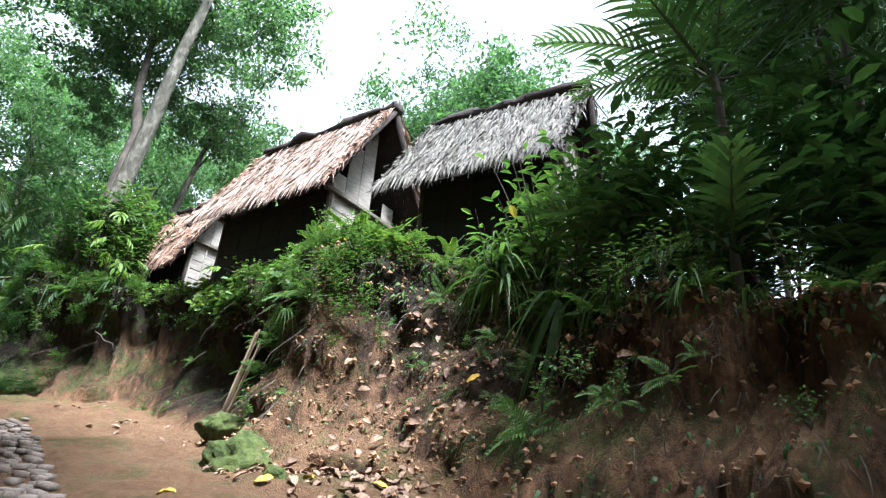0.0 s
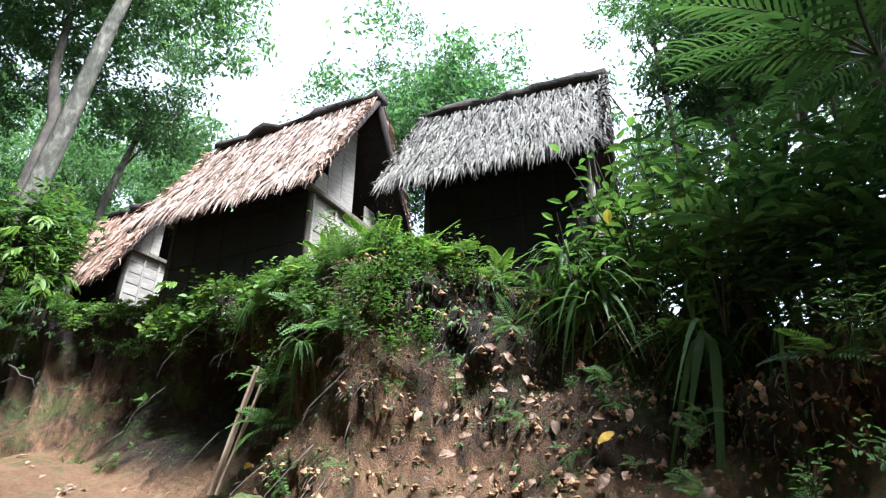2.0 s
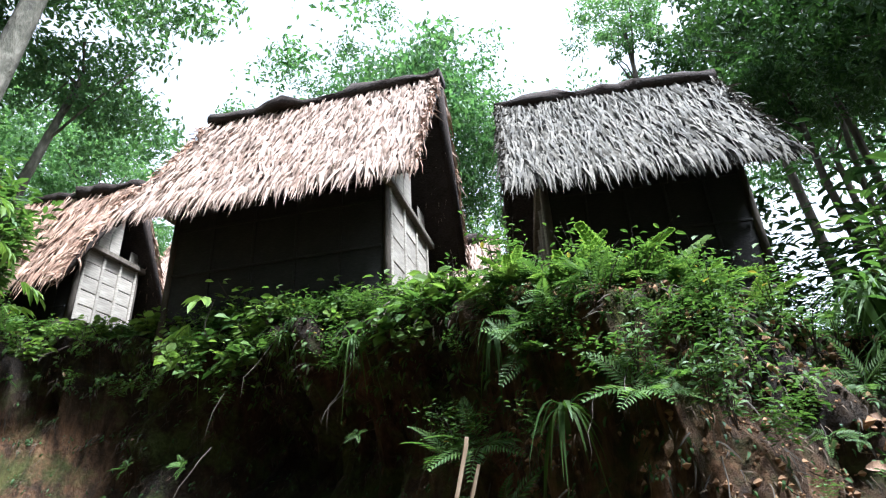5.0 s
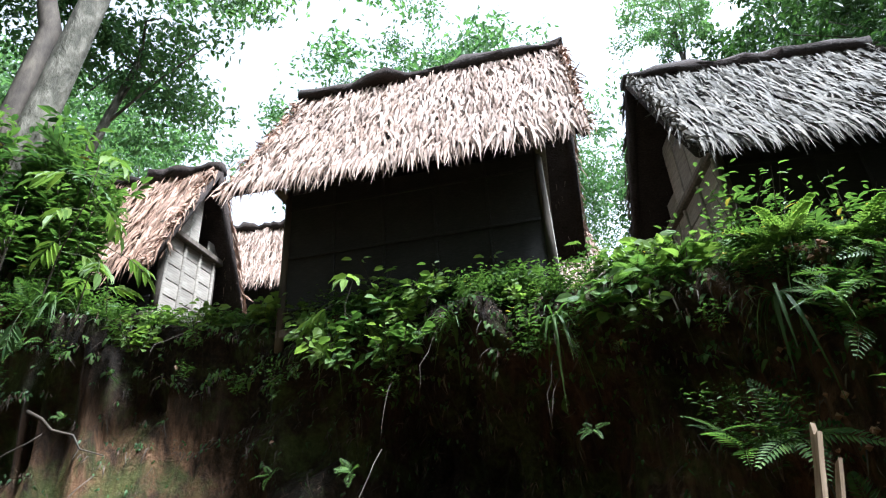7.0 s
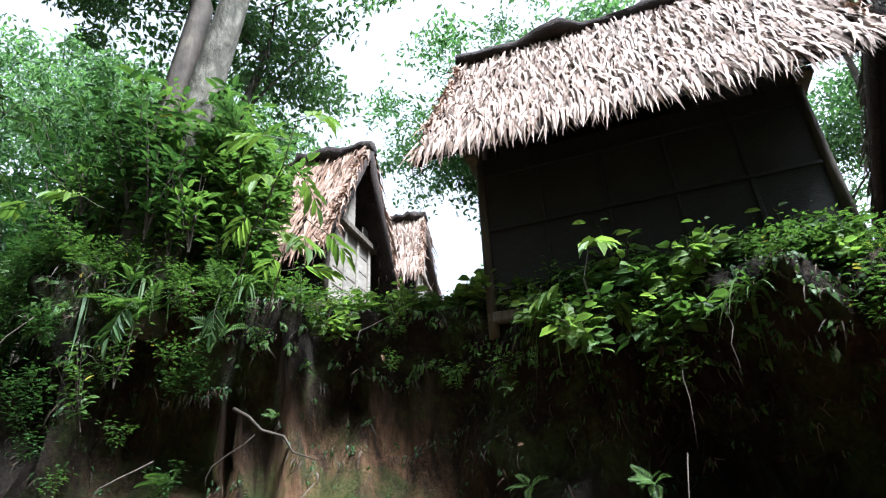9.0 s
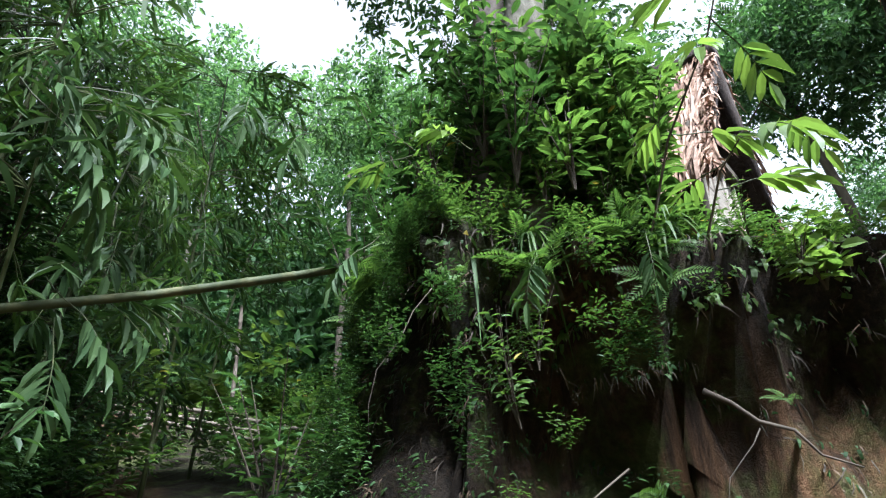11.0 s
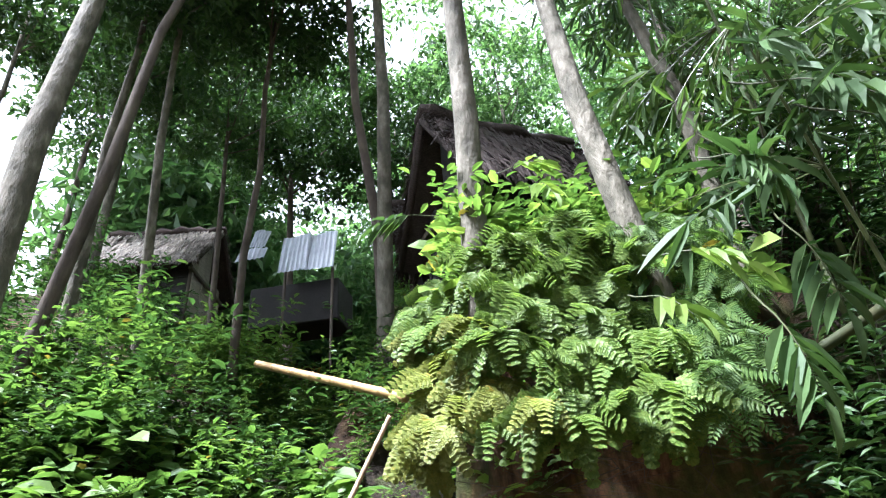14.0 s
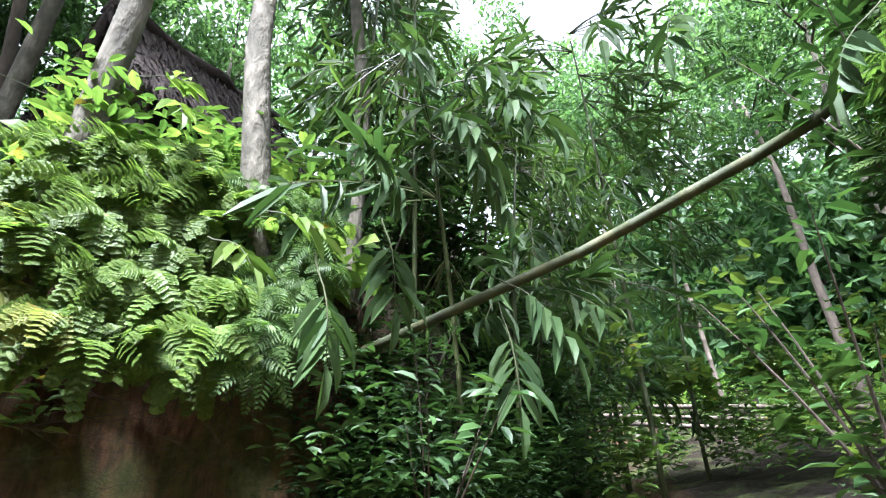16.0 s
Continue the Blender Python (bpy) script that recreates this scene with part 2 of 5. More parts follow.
LEAF6 = np.array([(0, 0, 0), (0.28, 0.42, 0.10), (0.28, -0.42, 0.10), (0.68, 0.40, 0.06), (0.68, -0.40, 0.06), (1, 0, -0.10), (0.33, 0, 0), (0.7, 0, -0.02)])
LEAF6_F = [(0, 6, 1), (0, 2, 6), (1, 6, 7, 3), (2, 4, 7, 6), (3, 7, 5), (4, 5, 7)]
LEAF2 = np.array([(0, 0, 0), (0.45, 0.5, 0.12), (0.45, -0.5, 0.12), (1, 0, 0)])
LEAF2_F = [(0, 3, 1), (0, 2, 3)]
BLADE = np.array([(0, 0.5, 0), (0, -0.5, 0), (0.3, 0.5, 0.09), (0.3, -0.5, 0.09), (0.62, 0.42, 0.06), (0.62, -0.42, 0.06), (1, 0, -0.12)])
BLADE_F = [(0, 1, 3, 2), (2, 3, 5, 4), (4, 5, 6)]


def leaves(pos, along, normal, length, width, form="six", arch=1.0):
    """Many leaves of one form as arrays of vertices and faces."""
    tpl, fc = {"six": (LEAF6, LEAF6_F), "two": (LEAF2, LEAF2_F), "blade": (BLADE, BLADE_F)}[form]
    pos, along, normal = np.asarray(pos, float), unit(np.asarray(along, float)), np.asarray(normal, float)
    side = unit(np.cross(normal, along))
    nor = np.cross(along, side)
    length = np.broadcast_to(np.asarray(length, float), (len(pos),))[:, None, None]
    width = np.broadcast_to(np.asarray(width, float), (len(pos),))[:, None, None]
    v = pos[:, None, :] + along[:, None, :] * tpl[None, :, 0:1] * length + side[:, None, :] * tpl[None, :, 1:2] * width + nor[:, None, :] * tpl[None, :, 2:3] * length * arch
    n = len(tpl)
    f = [tuple(i * n + k for k in face) for i in range(len(pos)) for face in fc]
    return v.reshape(-1, 3), f


def join(*groups):
    vs, fs, o = [], [], 0
    for v, f in groups:
        vs.extend(tuple(p) for p in v)
        fs.extend(tuple(k + o for k in face) for face in f)
        o += len(v)
    return vs, fs


def lattice_noise(x, y, z=0.0, seed=0):
    """Smooth value noise, -1 to 1, on arrays."""
    x, y, z = np.broadcast_arrays(np.asarray(x, float), np.asarray(y, float), np.asarray(z, float))
    xi, yi, zi = np.floor(x), np.floor(y), np.floor(z)
    fx, fy, fz = (t * t * (3 - 2 * t) for t in (x - xi, y - yi, z - zi))
    out = np.zeros(x.shape)
    for a in (0, 1):
        for b in (0, 1):
            for c in (0, 1):
                h = np.sin((xi + a) * 127.1 + (yi + b) * 311.7 + (zi + c) * 74.7 + seed * 19.19) * 43758.5453
                out += (h - np.floor(h)) * (fx if a else 1 - fx) * (fy if b else 1 - fy) * (fz if c else 1 - fz)
    return out * 2 - 1


def fbm(x, y, z=0.0, seed=0, octaves=4):
    return sum(lattice_noise(np.asarray(x) * 2 ** k, np.asarray(y) * 2 ** k, np.asarray(z) * 2 ** k, seed + k) * 0.5 ** k for k in range(octaves))


# ---- ground: the lane, the cut bank, the hut terrace and the far slopes, one sheet ----
UX, UY = -0.741, 0.671


def sn(s, n):
    """Plan place from metres along the lane and metres towards the bank."""
    return (s * UX + n * UY, s * UY - n * UX)


TERRACE = [sn(-40, 3.2), sn(-6, 2.7), sn(0.5, 2.35), sn(2.6, 2.35), sn(3.6, 2.75), sn(4.3, 2.75), sn(5.2, 2.3), sn(6.0, 2.35), sn(6.9, 2.75), sn(7.6, 3.1), sn(9.2, 3.1), sn(10.2, 2.9),
           sn(11.2, 3.0), sn(12.0, 2.6), sn(12.6, 1.75), sn(13.2, 0.75), sn(14.2, 0.55), sn(15.4, 1.3), sn(16.3, 4.0), sn(18.5, 12.0), sn(30, 40), sn(20, 90), sn(-40, 90)]
WEST = [(-12.75, 6.6), (-12.25, 7.2), (-12.2, 8.2), (-12.4, 9.2), (-12.9, 10.4), (-14.3, 12.0), (-18.0, 14.5), (-40, 24), (-90, 40), (-90, 6.4), (-20, 6.6), (-15.5, 6.7), (-14.0, 6.75)]
SOUTHWEST = [(-12.6, 5.55), (-11.9, 4.7), (-11.4, 3.2), (-11.3, 1.0), (-10, -4), (-6, -30), (-90, -80), (-90, 5.2), (-20, 5.7), (-16, 5.75), (-14.0, 5.75)]


def edge_distance(x, y, poly):
    """Distance to a plan outline, positive inside."""
    best = np.full(x.shape, 1e9)
    inside = np.zeros(x.shape, bool)
    for (ax, ay), (bx, by) in zip(poly, poly[1:] + poly[:1]):
        ex, ey = bx - ax, by - ay
        t = np.clip(((x - ax) * ex + (y - ay) * ey) / (ex * ex + ey * ey), 0, 1)
        best = np.minimum(best, np.hypot(x - ax - t * ex, y - ay - t * ey))
        crosses = (ay > y) != (by > y)
        with np.errstate(divide="ignore", invalid="ignore"):
            inside ^= crosses & (x < ex * (y - ay) / (ey if ey else 1e-9) + ax)
    return np.where(inside, best, -best)


def step(t):
    t = np.clip(t, 0, 1)
    return t * t * (3 - 2 * t)


def lane_height(x, y):
    s, n = x * UX + y * UY, x * UY - y * UX
    z = np.interp(s, [-60, -6, 0.6, 3.8, 6.3, 8.1, 10.4, 11.6, 13, 16, 22, 40, 120], [-9, -1.3, 0.05, 1.05, 1.38, 1.48, 1.92, 2.08, 2.4, 3.1, 3.9, 6, 12])
    z = z + 0.13 * (np.clip(n, -1.2, 2.6) + 0.3)
    z = z - 0.25 * np.clip(-1.8 - n, 0, 12) * step((12.5 - s) / 3)
    gully = step((-12.2 - x) / 1.0) * step((7.0 - y) / 0.6) * step((y - 4.6) / 0.8)
    return z + gully * np.clip(-12.2 - x, 0, 8) * 0.75


def ground_height(x, y, detail=True):
    x, y = np.asarray(x, float), np.asarray(y, float)
    wob = 0.16 * fbm(x * 1.4, y * 1.4, 0, 3, 3) if detail else 0.0
    z = lane_height(x, y)
    far = np.hypot(x + 6, y - 6)
    d = edge_distance(x, y, TERRACE) + wob
    s, n = x * UX + y * UY, x * UY - y * UX
    top = np.interp(s, [-20, 0, 3, 5, 7, 10, 12.5, 14, 30], [1.2, 2.05, 2.85, 3.75, 4.3, 4.6, 4.75, 5.0, 9.0]) + 0.16 * np.clip(d - 1.0, 0, 5) + 0.08 * np.clip(d - 6.0, 0, 60)
    width = 0.75 + 1.0 * np.exp(-((s - 4.0) / 1.3) ** 2) - 0.42 * np.exp(-((s - 12.7) / 1.0) ** 2)
    z = z + (top - z) * step(d / width) ** 0.8
    d = edge_distance(x, y, WEST) + wob
    top = 5.0 + 0.28 * np.clip(d - 0.8, 0, 7) + 0.1 * np.clip(d - 7.8, 0, 60)
    z = z + (np.maximum(top, z) - z) * step(d / 0.55)
    d = edge_distance(x, y, SOUTHWEST) + wob
    top = 3.7 + 0.8 * np.clip(d - 0.6, 0, 6) + 0.1 * np.clip(d - 6.6, 0, 60)
    z = z + (np.maximum(top, z) - z) * step(d / 1.3)
    if detail:
        hill = step((-7.5 - x) / 6.0) * np.clip(far - 15, 0, 60) * 0.36
        z = z + hill
        z = z + 0.05 * fbm(x * 2.2, y * 2.2, 0, 11, 4) + 0.02 * fbm(x * 9, y * 9, 0, 21, 2) + np.clip(far - 40, 0, 200) * 0.02 * fbm(x * 0.02, y * 0.02, 0, 5, 2)
    return z


def gz(x, y):
    return float(ground_height(np.array([x]), np.array([y]))[0])


def spread(lo, hi, fine, reach):
    mid = np.arange(lo, hi, fine)
    out, st = [], fine
    while not out or out[-1] < reach:
        st *= 1.22
        out.append((out[-1] if out else 0) + st)
    out = np.array(out)
    return np.concatenate([lo - out[::-1], mid, mid[-1] + out])


gx, gy = np.meshgrid(spread(-15.5, 2.5, 0.06, 500), spread(1.8, 12.6, 0.06, 500))
gh = ground_height(gx, gy)
# the cut face is undermined: mid-height soil lies further in than the rooted lip
e = 0.05
dd = edge_distance(gx, gy, TERRACE)
r_ = 0.5
nx, ny = edge_distance(gx + r_, gy, TERRACE) - edge_distance(gx - r_, gy, TERRACE), edge_distance(gx, gy + r_, TERRACE) - edge_distance(gx, gy - r_, TERRACE)
nl = np.maximum(np.hypot(nx, ny), 1e-6)
nx, ny, nl = nx / nl * e, ny / nl * e, np.full(nx.shape, e)
base_h = lane_height(gx, gy)
frac = np.clip((gh - base_h) / 2.6, 0, 1)
ss = gx * UX + gy * UY
hollow = 0.18 + 0.95 * np.exp(-((ss - 9.2) / 1.7) ** 2) + 0.7 * np.exp(-((ss - 12.8) / 0.9) ** 2) + 0.3 * np.exp(-((ss - 14.0) / 0.8) ** 2) - 0.25 * np.exp(-((ss - 12.0) / 0.65) ** 2) * step((0.7 - frac) / 0.6) + 0.2 * np.exp(-((ss - 2.0) / 2.0) ** 2) - 0.15 * np.exp(-((ss - 4.1) / 0.5) ** 2)
near_face = (dd > -0.4) & (dd < 1.6) & (ss > -8) & (ss < 16.5)
push = np.where(near_face, hollow * np.sin(np.pi * np.clip(frac * 1.12, 0, 1)) ** 1.5 * (1 + 0.5 * fbm(gx * 2, gy * 2, gh * 2, 31, 3)), 0)
lumps = np.where(near_face & (frac > 0.03) & (frac < 0.97), 0.17 * fbm(gx * 2.6, gy * 2.6, gh * 2.6, 41, 5) + 0.05 * fbm(gx * 9, gy * 9, gh * 6, 43, 3), 0)
px, py = gx + nx / nl * (push + lumps), gy + ny / nl * (push + lumps)
rows_n, cols_n = gx.shape
verts = np.stack([px, py, gh], -1).reshape(-1, 3)
idx = np.arange(rows_n * cols_n).reshape(rows_n, cols_n)
quads = np.stack([idx[:-1, :-1], idx[:-1, 1:], idx[1:, 1:], idx[1:, :-1]], -1).reshape(-1, 4)
ground_me = mesh_of("ground", verts, quads, M_GROUND, True)
nn = gx * UY - gy * UX
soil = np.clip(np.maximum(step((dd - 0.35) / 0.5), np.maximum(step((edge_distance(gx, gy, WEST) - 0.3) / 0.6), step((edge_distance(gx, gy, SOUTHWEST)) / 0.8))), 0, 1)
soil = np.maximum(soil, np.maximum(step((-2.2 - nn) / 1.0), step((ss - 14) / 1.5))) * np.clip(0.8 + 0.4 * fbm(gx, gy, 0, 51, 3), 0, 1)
# undercut and corner shade painted as black soil; slump and one hollow are bare clay
bank_shade = np.clip(step((ss - 6.6) / 1.0) - 1.1 * np.exp(-((ss - 12.0) / 0.5) ** 2) * step((0.6 - frac) / 0.2), 0, 1) * step((frac - 0.02) / 0.08) * near_face
soil = np.maximum(soil, np.clip(bank_shade * (0.9 + 0.5 * fbm(gx * 1.5, gy * 1.5, gh, 53, 3)), 0, 1))
# The corner's ravine side gets the same painted shade.
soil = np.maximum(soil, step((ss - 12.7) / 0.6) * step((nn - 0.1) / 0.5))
soil = soil * (1 - 0.9 * step((9.0 - gy) / 0.5) * step((gy - 6.2) / 0.4) * step((-10.8 - gx) / 0.5) * step((gx + 12.9) / 0.3))  # fresh clay below the ferns
# The attribute mixes real topsoil with the painted bank shade.
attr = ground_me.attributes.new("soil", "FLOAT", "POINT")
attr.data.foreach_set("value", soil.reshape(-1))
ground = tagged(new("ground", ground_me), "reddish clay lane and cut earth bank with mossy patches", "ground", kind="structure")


# ---- huts ----
def thatch_course(name, x0, x1, top, bottom, mat, seed, length, half_seen=True, width=0.026, gap=0.012, ragged=0.07):
    """One course of palm-leaf thatch: narrow blades hung side by side along a batten. top and bottom: (y, z) of the course's slope."""
    rg = np.random.RandomState(seed)
    n = int((x1 - x0) / gap)
    t = rg.uniform(0, 1, n)
    x = np.linspace(x0, x1, n) + rg.uniform(-0.03, 0.03, n)
    dy, dz = bottom[0] - top[0], bottom[1] - top[1]
    run = math.hypot(dy, dz)
    lift = rg.uniform(0.0, 0.05, n)
    ny_, nz_ = -dz / run, dy / run
    if nz_ < 0:
        ny_, nz_ = -ny_, -nz_
    pos = np.stack([x, top[0] + ny_ * lift + rg.uniform(-0.02, 0.02, n), top[1] + nz_ * lift], -1)
    along = np.stack([rg.normal(0, 0.16, n), np.full(n, dy / run) + rg.normal(0, 0.03, n), np.full(n, dz / run) + rg.normal(0, 0.05, n)], -1)
    normal = np.stack([rg.normal(0, 0.5, n), np.full(n, ny_), np.full(n, nz_)], -1)
    ln = length * (1 + rg.normal(0, ragged * 2, n))
    return mesh_of(name, *leaves(pos, along, normal, ln, rg.uniform(0.6, 1.3, n) * width, "blade", 0.5), mat)


def roof_deck(name, xl, xr, eave_l, eave_r, ey, ez, hr, mat, sag=0.04):
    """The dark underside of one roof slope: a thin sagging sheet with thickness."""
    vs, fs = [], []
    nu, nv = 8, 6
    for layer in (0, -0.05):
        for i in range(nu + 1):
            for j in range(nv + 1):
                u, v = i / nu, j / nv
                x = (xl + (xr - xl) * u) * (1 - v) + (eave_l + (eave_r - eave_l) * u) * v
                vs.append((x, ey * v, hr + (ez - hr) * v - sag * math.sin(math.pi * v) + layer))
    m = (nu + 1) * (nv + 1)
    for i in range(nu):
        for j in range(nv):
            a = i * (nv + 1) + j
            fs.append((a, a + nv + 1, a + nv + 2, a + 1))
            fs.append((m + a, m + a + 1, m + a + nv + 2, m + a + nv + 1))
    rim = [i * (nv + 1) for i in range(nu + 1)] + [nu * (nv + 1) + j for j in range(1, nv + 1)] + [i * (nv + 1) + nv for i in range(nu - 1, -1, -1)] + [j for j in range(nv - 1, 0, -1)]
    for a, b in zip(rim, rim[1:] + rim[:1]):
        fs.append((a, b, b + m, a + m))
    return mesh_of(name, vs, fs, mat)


def ridge_roll(name, x0, x1, z, mat, seed, r=0.14, drop=0.1):
    """A lumpy cap of black fibre over the ridge, saddle-shaped and sagging."""
    rg = random.Random(seed)
    pts, rad = [], []
    for i in range(15):
        u = i / 14
        pts.append((x0 + (x1 - x0) * u, rg.uniform(-0.02, 0.02), z + 0.02 - drop * math.sin(math.pi * u) * 0.5 + rg.uniform(-0.02, 0.02)))
        rad.append(r * rg.uniform(0.75, 1.2) * (0.75 if i in (0, 14) else 1))
    vs, fs = tube(pts, rad, 9, 0.22, seed)
    vs = [Vector((v[0], v[1] * 1.5, v[2])) for v in vs]
    return mesh_of(name, vs, fs, mat, True)


def fringe(name, pts, mat, seed, length, n, width=0.012, droop=(0, 0, -1)):
    """Loose fibres hanging from an edge between two points."""
    rg = np.random.RandomState(seed)
    a, b = np.array(pts[0]), np.array(pts[1])
    t = rg.uniform(0, 1, n)[:, None]
    pos = a + (b - a) * t + rg.normal(0, 0.02, (n, 3))
    along = np.array(droop) + rg.normal(0, 0.22, (n, 3))
    return mesh_of(name, *leaves(pos, along, rg.normal(0, 1, (n, 3)), rg.uniform(0.5, 1.2, n) * length, width, "blade", 1.0), mat)


def plank_wall(hut, name, width, height, boards, posts, m, mat, seed):
    """A wall of wide horizontal boards between round posts, each board a piece."""
    wall = part(name, box_mesh(name, (width, 0.02, height), M_WEAVE_SHADED, 0.004, (0, 0.02, height / 2)), hut, m=m)
    rg = random.Random(seed)
    xs = [-width / 2 + width * i / posts for i in range(posts + 1)]
    bh = height / boards
    shared = [box_mesh("board", (width / posts - 0.035, 0.022, bh - 0.014), mat, 0.006, (0, 0, 0), 0.003, seed + k) for k in range(3)]
    for i in range(posts):
        for k in range(boards):
            part("board", rg.choice(shared), wall, m=pose((xs[i] + xs[i + 1]) / 2, -0.012 + rg.uniform(-0.004, 0.004), bh * (k + 0.5), 0, rg.uniform(-0.8, 0.8), 0))
    post_me = box_mesh("batten", (0.05, 0.045, height + 0.06), mat, 0.012, (0, 0, height / 2), 0.002, seed)
    for x in xs:
        part("batten", post_me, wall, m=pose(x, -0.03, 0))
    return wall


def hut(label, x, y, z0, yaw, L, W, hw, hr, ov, ze, gl, gr, rl, rr, thatch, seed, courses=13, gable_mat=None, wall_mat=None, boards=5, deep=0.12, category="hut"):
    """A raised thatched granary hut. Its front wall faces -y, its ridge runs along x."""
    h = thing("thatched_hut", label, category, pose(x, y, z0, 0, 0, math.degrees(yaw)), "village huts")
    gable_mat = gable_mat or M_BOARD
    wall_mat = wall_mat or M_WEAVE_SHADED
    w = W / 2
    lx, rx_ = -L / 2, L / 2
    # corner posts and floor frame
    post_me = tube_mesh("post", [(0, 0, -deep), (0, 0, hw * 0.5), (0, 0, hw + 0.15)], [0.05, 0.045, 0.04], M_BARK_DARK, 8, 0.06, seed)
    for px_, py_ in ((lx, -w), (rx_, -w), (lx, w), (rx_, w)):
        part("post", post_me, h, m=pose(px_, py_, 0))
    sill = box_mesh("floor_beam", (L + 0.08, 0.09, 0.10), M_TIMBER, 0.015)
    for py_ in (-w, w):
        part("floor_beam", sill, h, m=pose(0, py_, 0.06))
    part("floor", box_mesh("floor", (L, W, 0.05), M_TIMBER, 0.01, (0, 0, 0.13)), h)
    # walls: woven front and back with eave shade in their colour, boarded gable ends
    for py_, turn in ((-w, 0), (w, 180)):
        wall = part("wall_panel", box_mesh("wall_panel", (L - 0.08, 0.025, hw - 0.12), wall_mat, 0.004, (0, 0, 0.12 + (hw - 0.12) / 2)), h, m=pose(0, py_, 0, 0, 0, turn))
        strip = box_mesh("strip", (0.035, 0.02, hw - 0.14), M_WEAVE_SHADED, 0.005, (0, -0.024, 0.12 + (hw - 0.12) / 2))
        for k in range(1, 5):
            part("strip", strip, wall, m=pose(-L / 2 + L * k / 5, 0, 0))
        rail_me = box_mesh("rail", (L - 0.1, 0.02, 0.03), M_WEAVE_SHADED, 0.005, (0, -0.036, 0))
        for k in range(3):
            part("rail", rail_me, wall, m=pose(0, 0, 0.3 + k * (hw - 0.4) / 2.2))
    for px_, turn in ((rx_, 90), (lx, -90)):
        plank_wall(h, "gable_wall", W - 0.1, hw - 0.15, boards, 3, pose(px_, 0, 0.14, 0, 0, turn), gable_mat, seed + 7)
        part("tie_beam", box_mesh("tie_beam", (0.11, W + 0.34, 0.09), M_TIMBER, 0.015, (0, 0, 0), 0.004, seed), h, m=pose(px_ + (0.05 if px_ > 0 else -0.05), 0, hw))
        # gable triangle of upright boards
        up = hr - hw - 0.14
        n = 5
        tri = part("gable_panel", box_mesh("gable_panel", (0.02, 0.1, up * 0.9), M_WEAVE_SHADED, 0.003, (0, 0, up * 0.45)), h, m=pose(px_ * 0.985, 0, hw + 0.04))
        for k in range(n):
            yb = (k + 0.5) / n * 2 - 1
            hgt = max(0.12, up * (1 - abs(yb)) * 0.98)
            if seed % 5 == 1 and k == 3:
                continue
            part("gable_board", box_mesh("gable_board", (0.02, W / n - 0.012, hgt), gable_mat, 0.004, (0, 0, hgt / 2), 0.003, seed + k), tri, m=pose(0.02 if px_ > 0 else -0.02, yb * w, 0))
    # roof slopes
    for sgn, side in ((-1, "front"), (1, "back")):
        ey = sgn * (w + ov)
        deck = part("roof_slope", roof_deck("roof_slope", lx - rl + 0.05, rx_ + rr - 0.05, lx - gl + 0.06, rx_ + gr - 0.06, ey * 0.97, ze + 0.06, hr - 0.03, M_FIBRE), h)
        for k in range(courses):
            v0, v1 = k / courses, (k + 1.0) / courses
            xa = (lx - rl) * (1 - v0) + (lx - gl) * v0
            xb = (rx_ + rr) * (1 - v0) + (rx_ + gr) * v0
            sag = -0.04 * math.sin(math.pi * v0)
            a = (ey * v0, hr + (ze - hr) * v0 + sag + 0.05)
            b = (ey * v1, hr + (ze - hr) * v1 + sag + 0.02)
            run = math.hypot(b[0] - a[0], b[1] - a[1])
            part("thatch_course", thatch_course("thatch_course", xa, xb, a, b, thatch, seed * 31 + k * 2 + (sgn > 0), run * (1.9 if k < courses - 1 else 1.6)), deck)["kind"] = "stuff"
        # bundled edges at the gables
        for xr_, xe_ in ((lx - rl, lx - gl), (rx_ + rr, rx_ + gr)):
            part("edge_fringe", fringe("edge_fringe", [(xr_, ey * 0.08, hr - 0.05), (xe_, ey * 0.98, ze + 0.08)], M_THATCH_RED if thatch in (M_THATCH, M_THATCH_RED) else thatch, seed + 3, 0.26, 260, 0.02, (0, sgn * 0.55, -0.8)), deck)
            edge = [(xr_ * 0.985, 0, hr - 0.04), ((xr_ + xe_) * 0.4925, ey * 0.5, (hr + ze) / 2 - 0.05), (xe_ * 0.985, ey * 0.96, ze + 0.03)]
            part("barge_roll", tube_mesh("barge_roll", edge, [0.07, 0.06, 0.05], M_FIBRE, 8, 0.15, seed), h)
    part("ridge_cap", ridge_roll("ridge_cap", lx - rl - 0.05, rx_ + rr + 0.05, hr, M_FIBRE, seed), h)
    return h


hut("thatched bamboo granary hut with pale shaggy roof on the bank", -4.143, 10.309, 4.495, -0.48, 2.792, 1.75, 1.7, 3.882, 0.609, 1.42, 0.444, 0.491, 0.318, 0.545, M_THATCH, 11)
hut("old granary hut with weathered grey thatch above the bank", -0.254, 8.708, 4.408, -0.388, 2.147, 1.75, 1.6, 3.408, 0.687, 1.174, 0.447, 0.25, 0.398, 0.373, M_THATCH_GREY, 22)
hut("small hut with reddish thatch and pale boarded gable", -7.70, 12.45, 5.2, -0.455, 1.35, 1.1, 1.25, 2.5, 0.55, 0.45, 0.3, 0.25, 0.3, 0.27, M_THATCH_RED, 31, 9)
hut("small far hut with dry brown thatch", -6.4, 16.9, 6.6, -0.3, 1.5, 1.2, 1.2, 2.75, 0.4, 0.9, 0.25, 0.2, 0.1, 0.1, M_THATCH, 44, 8)
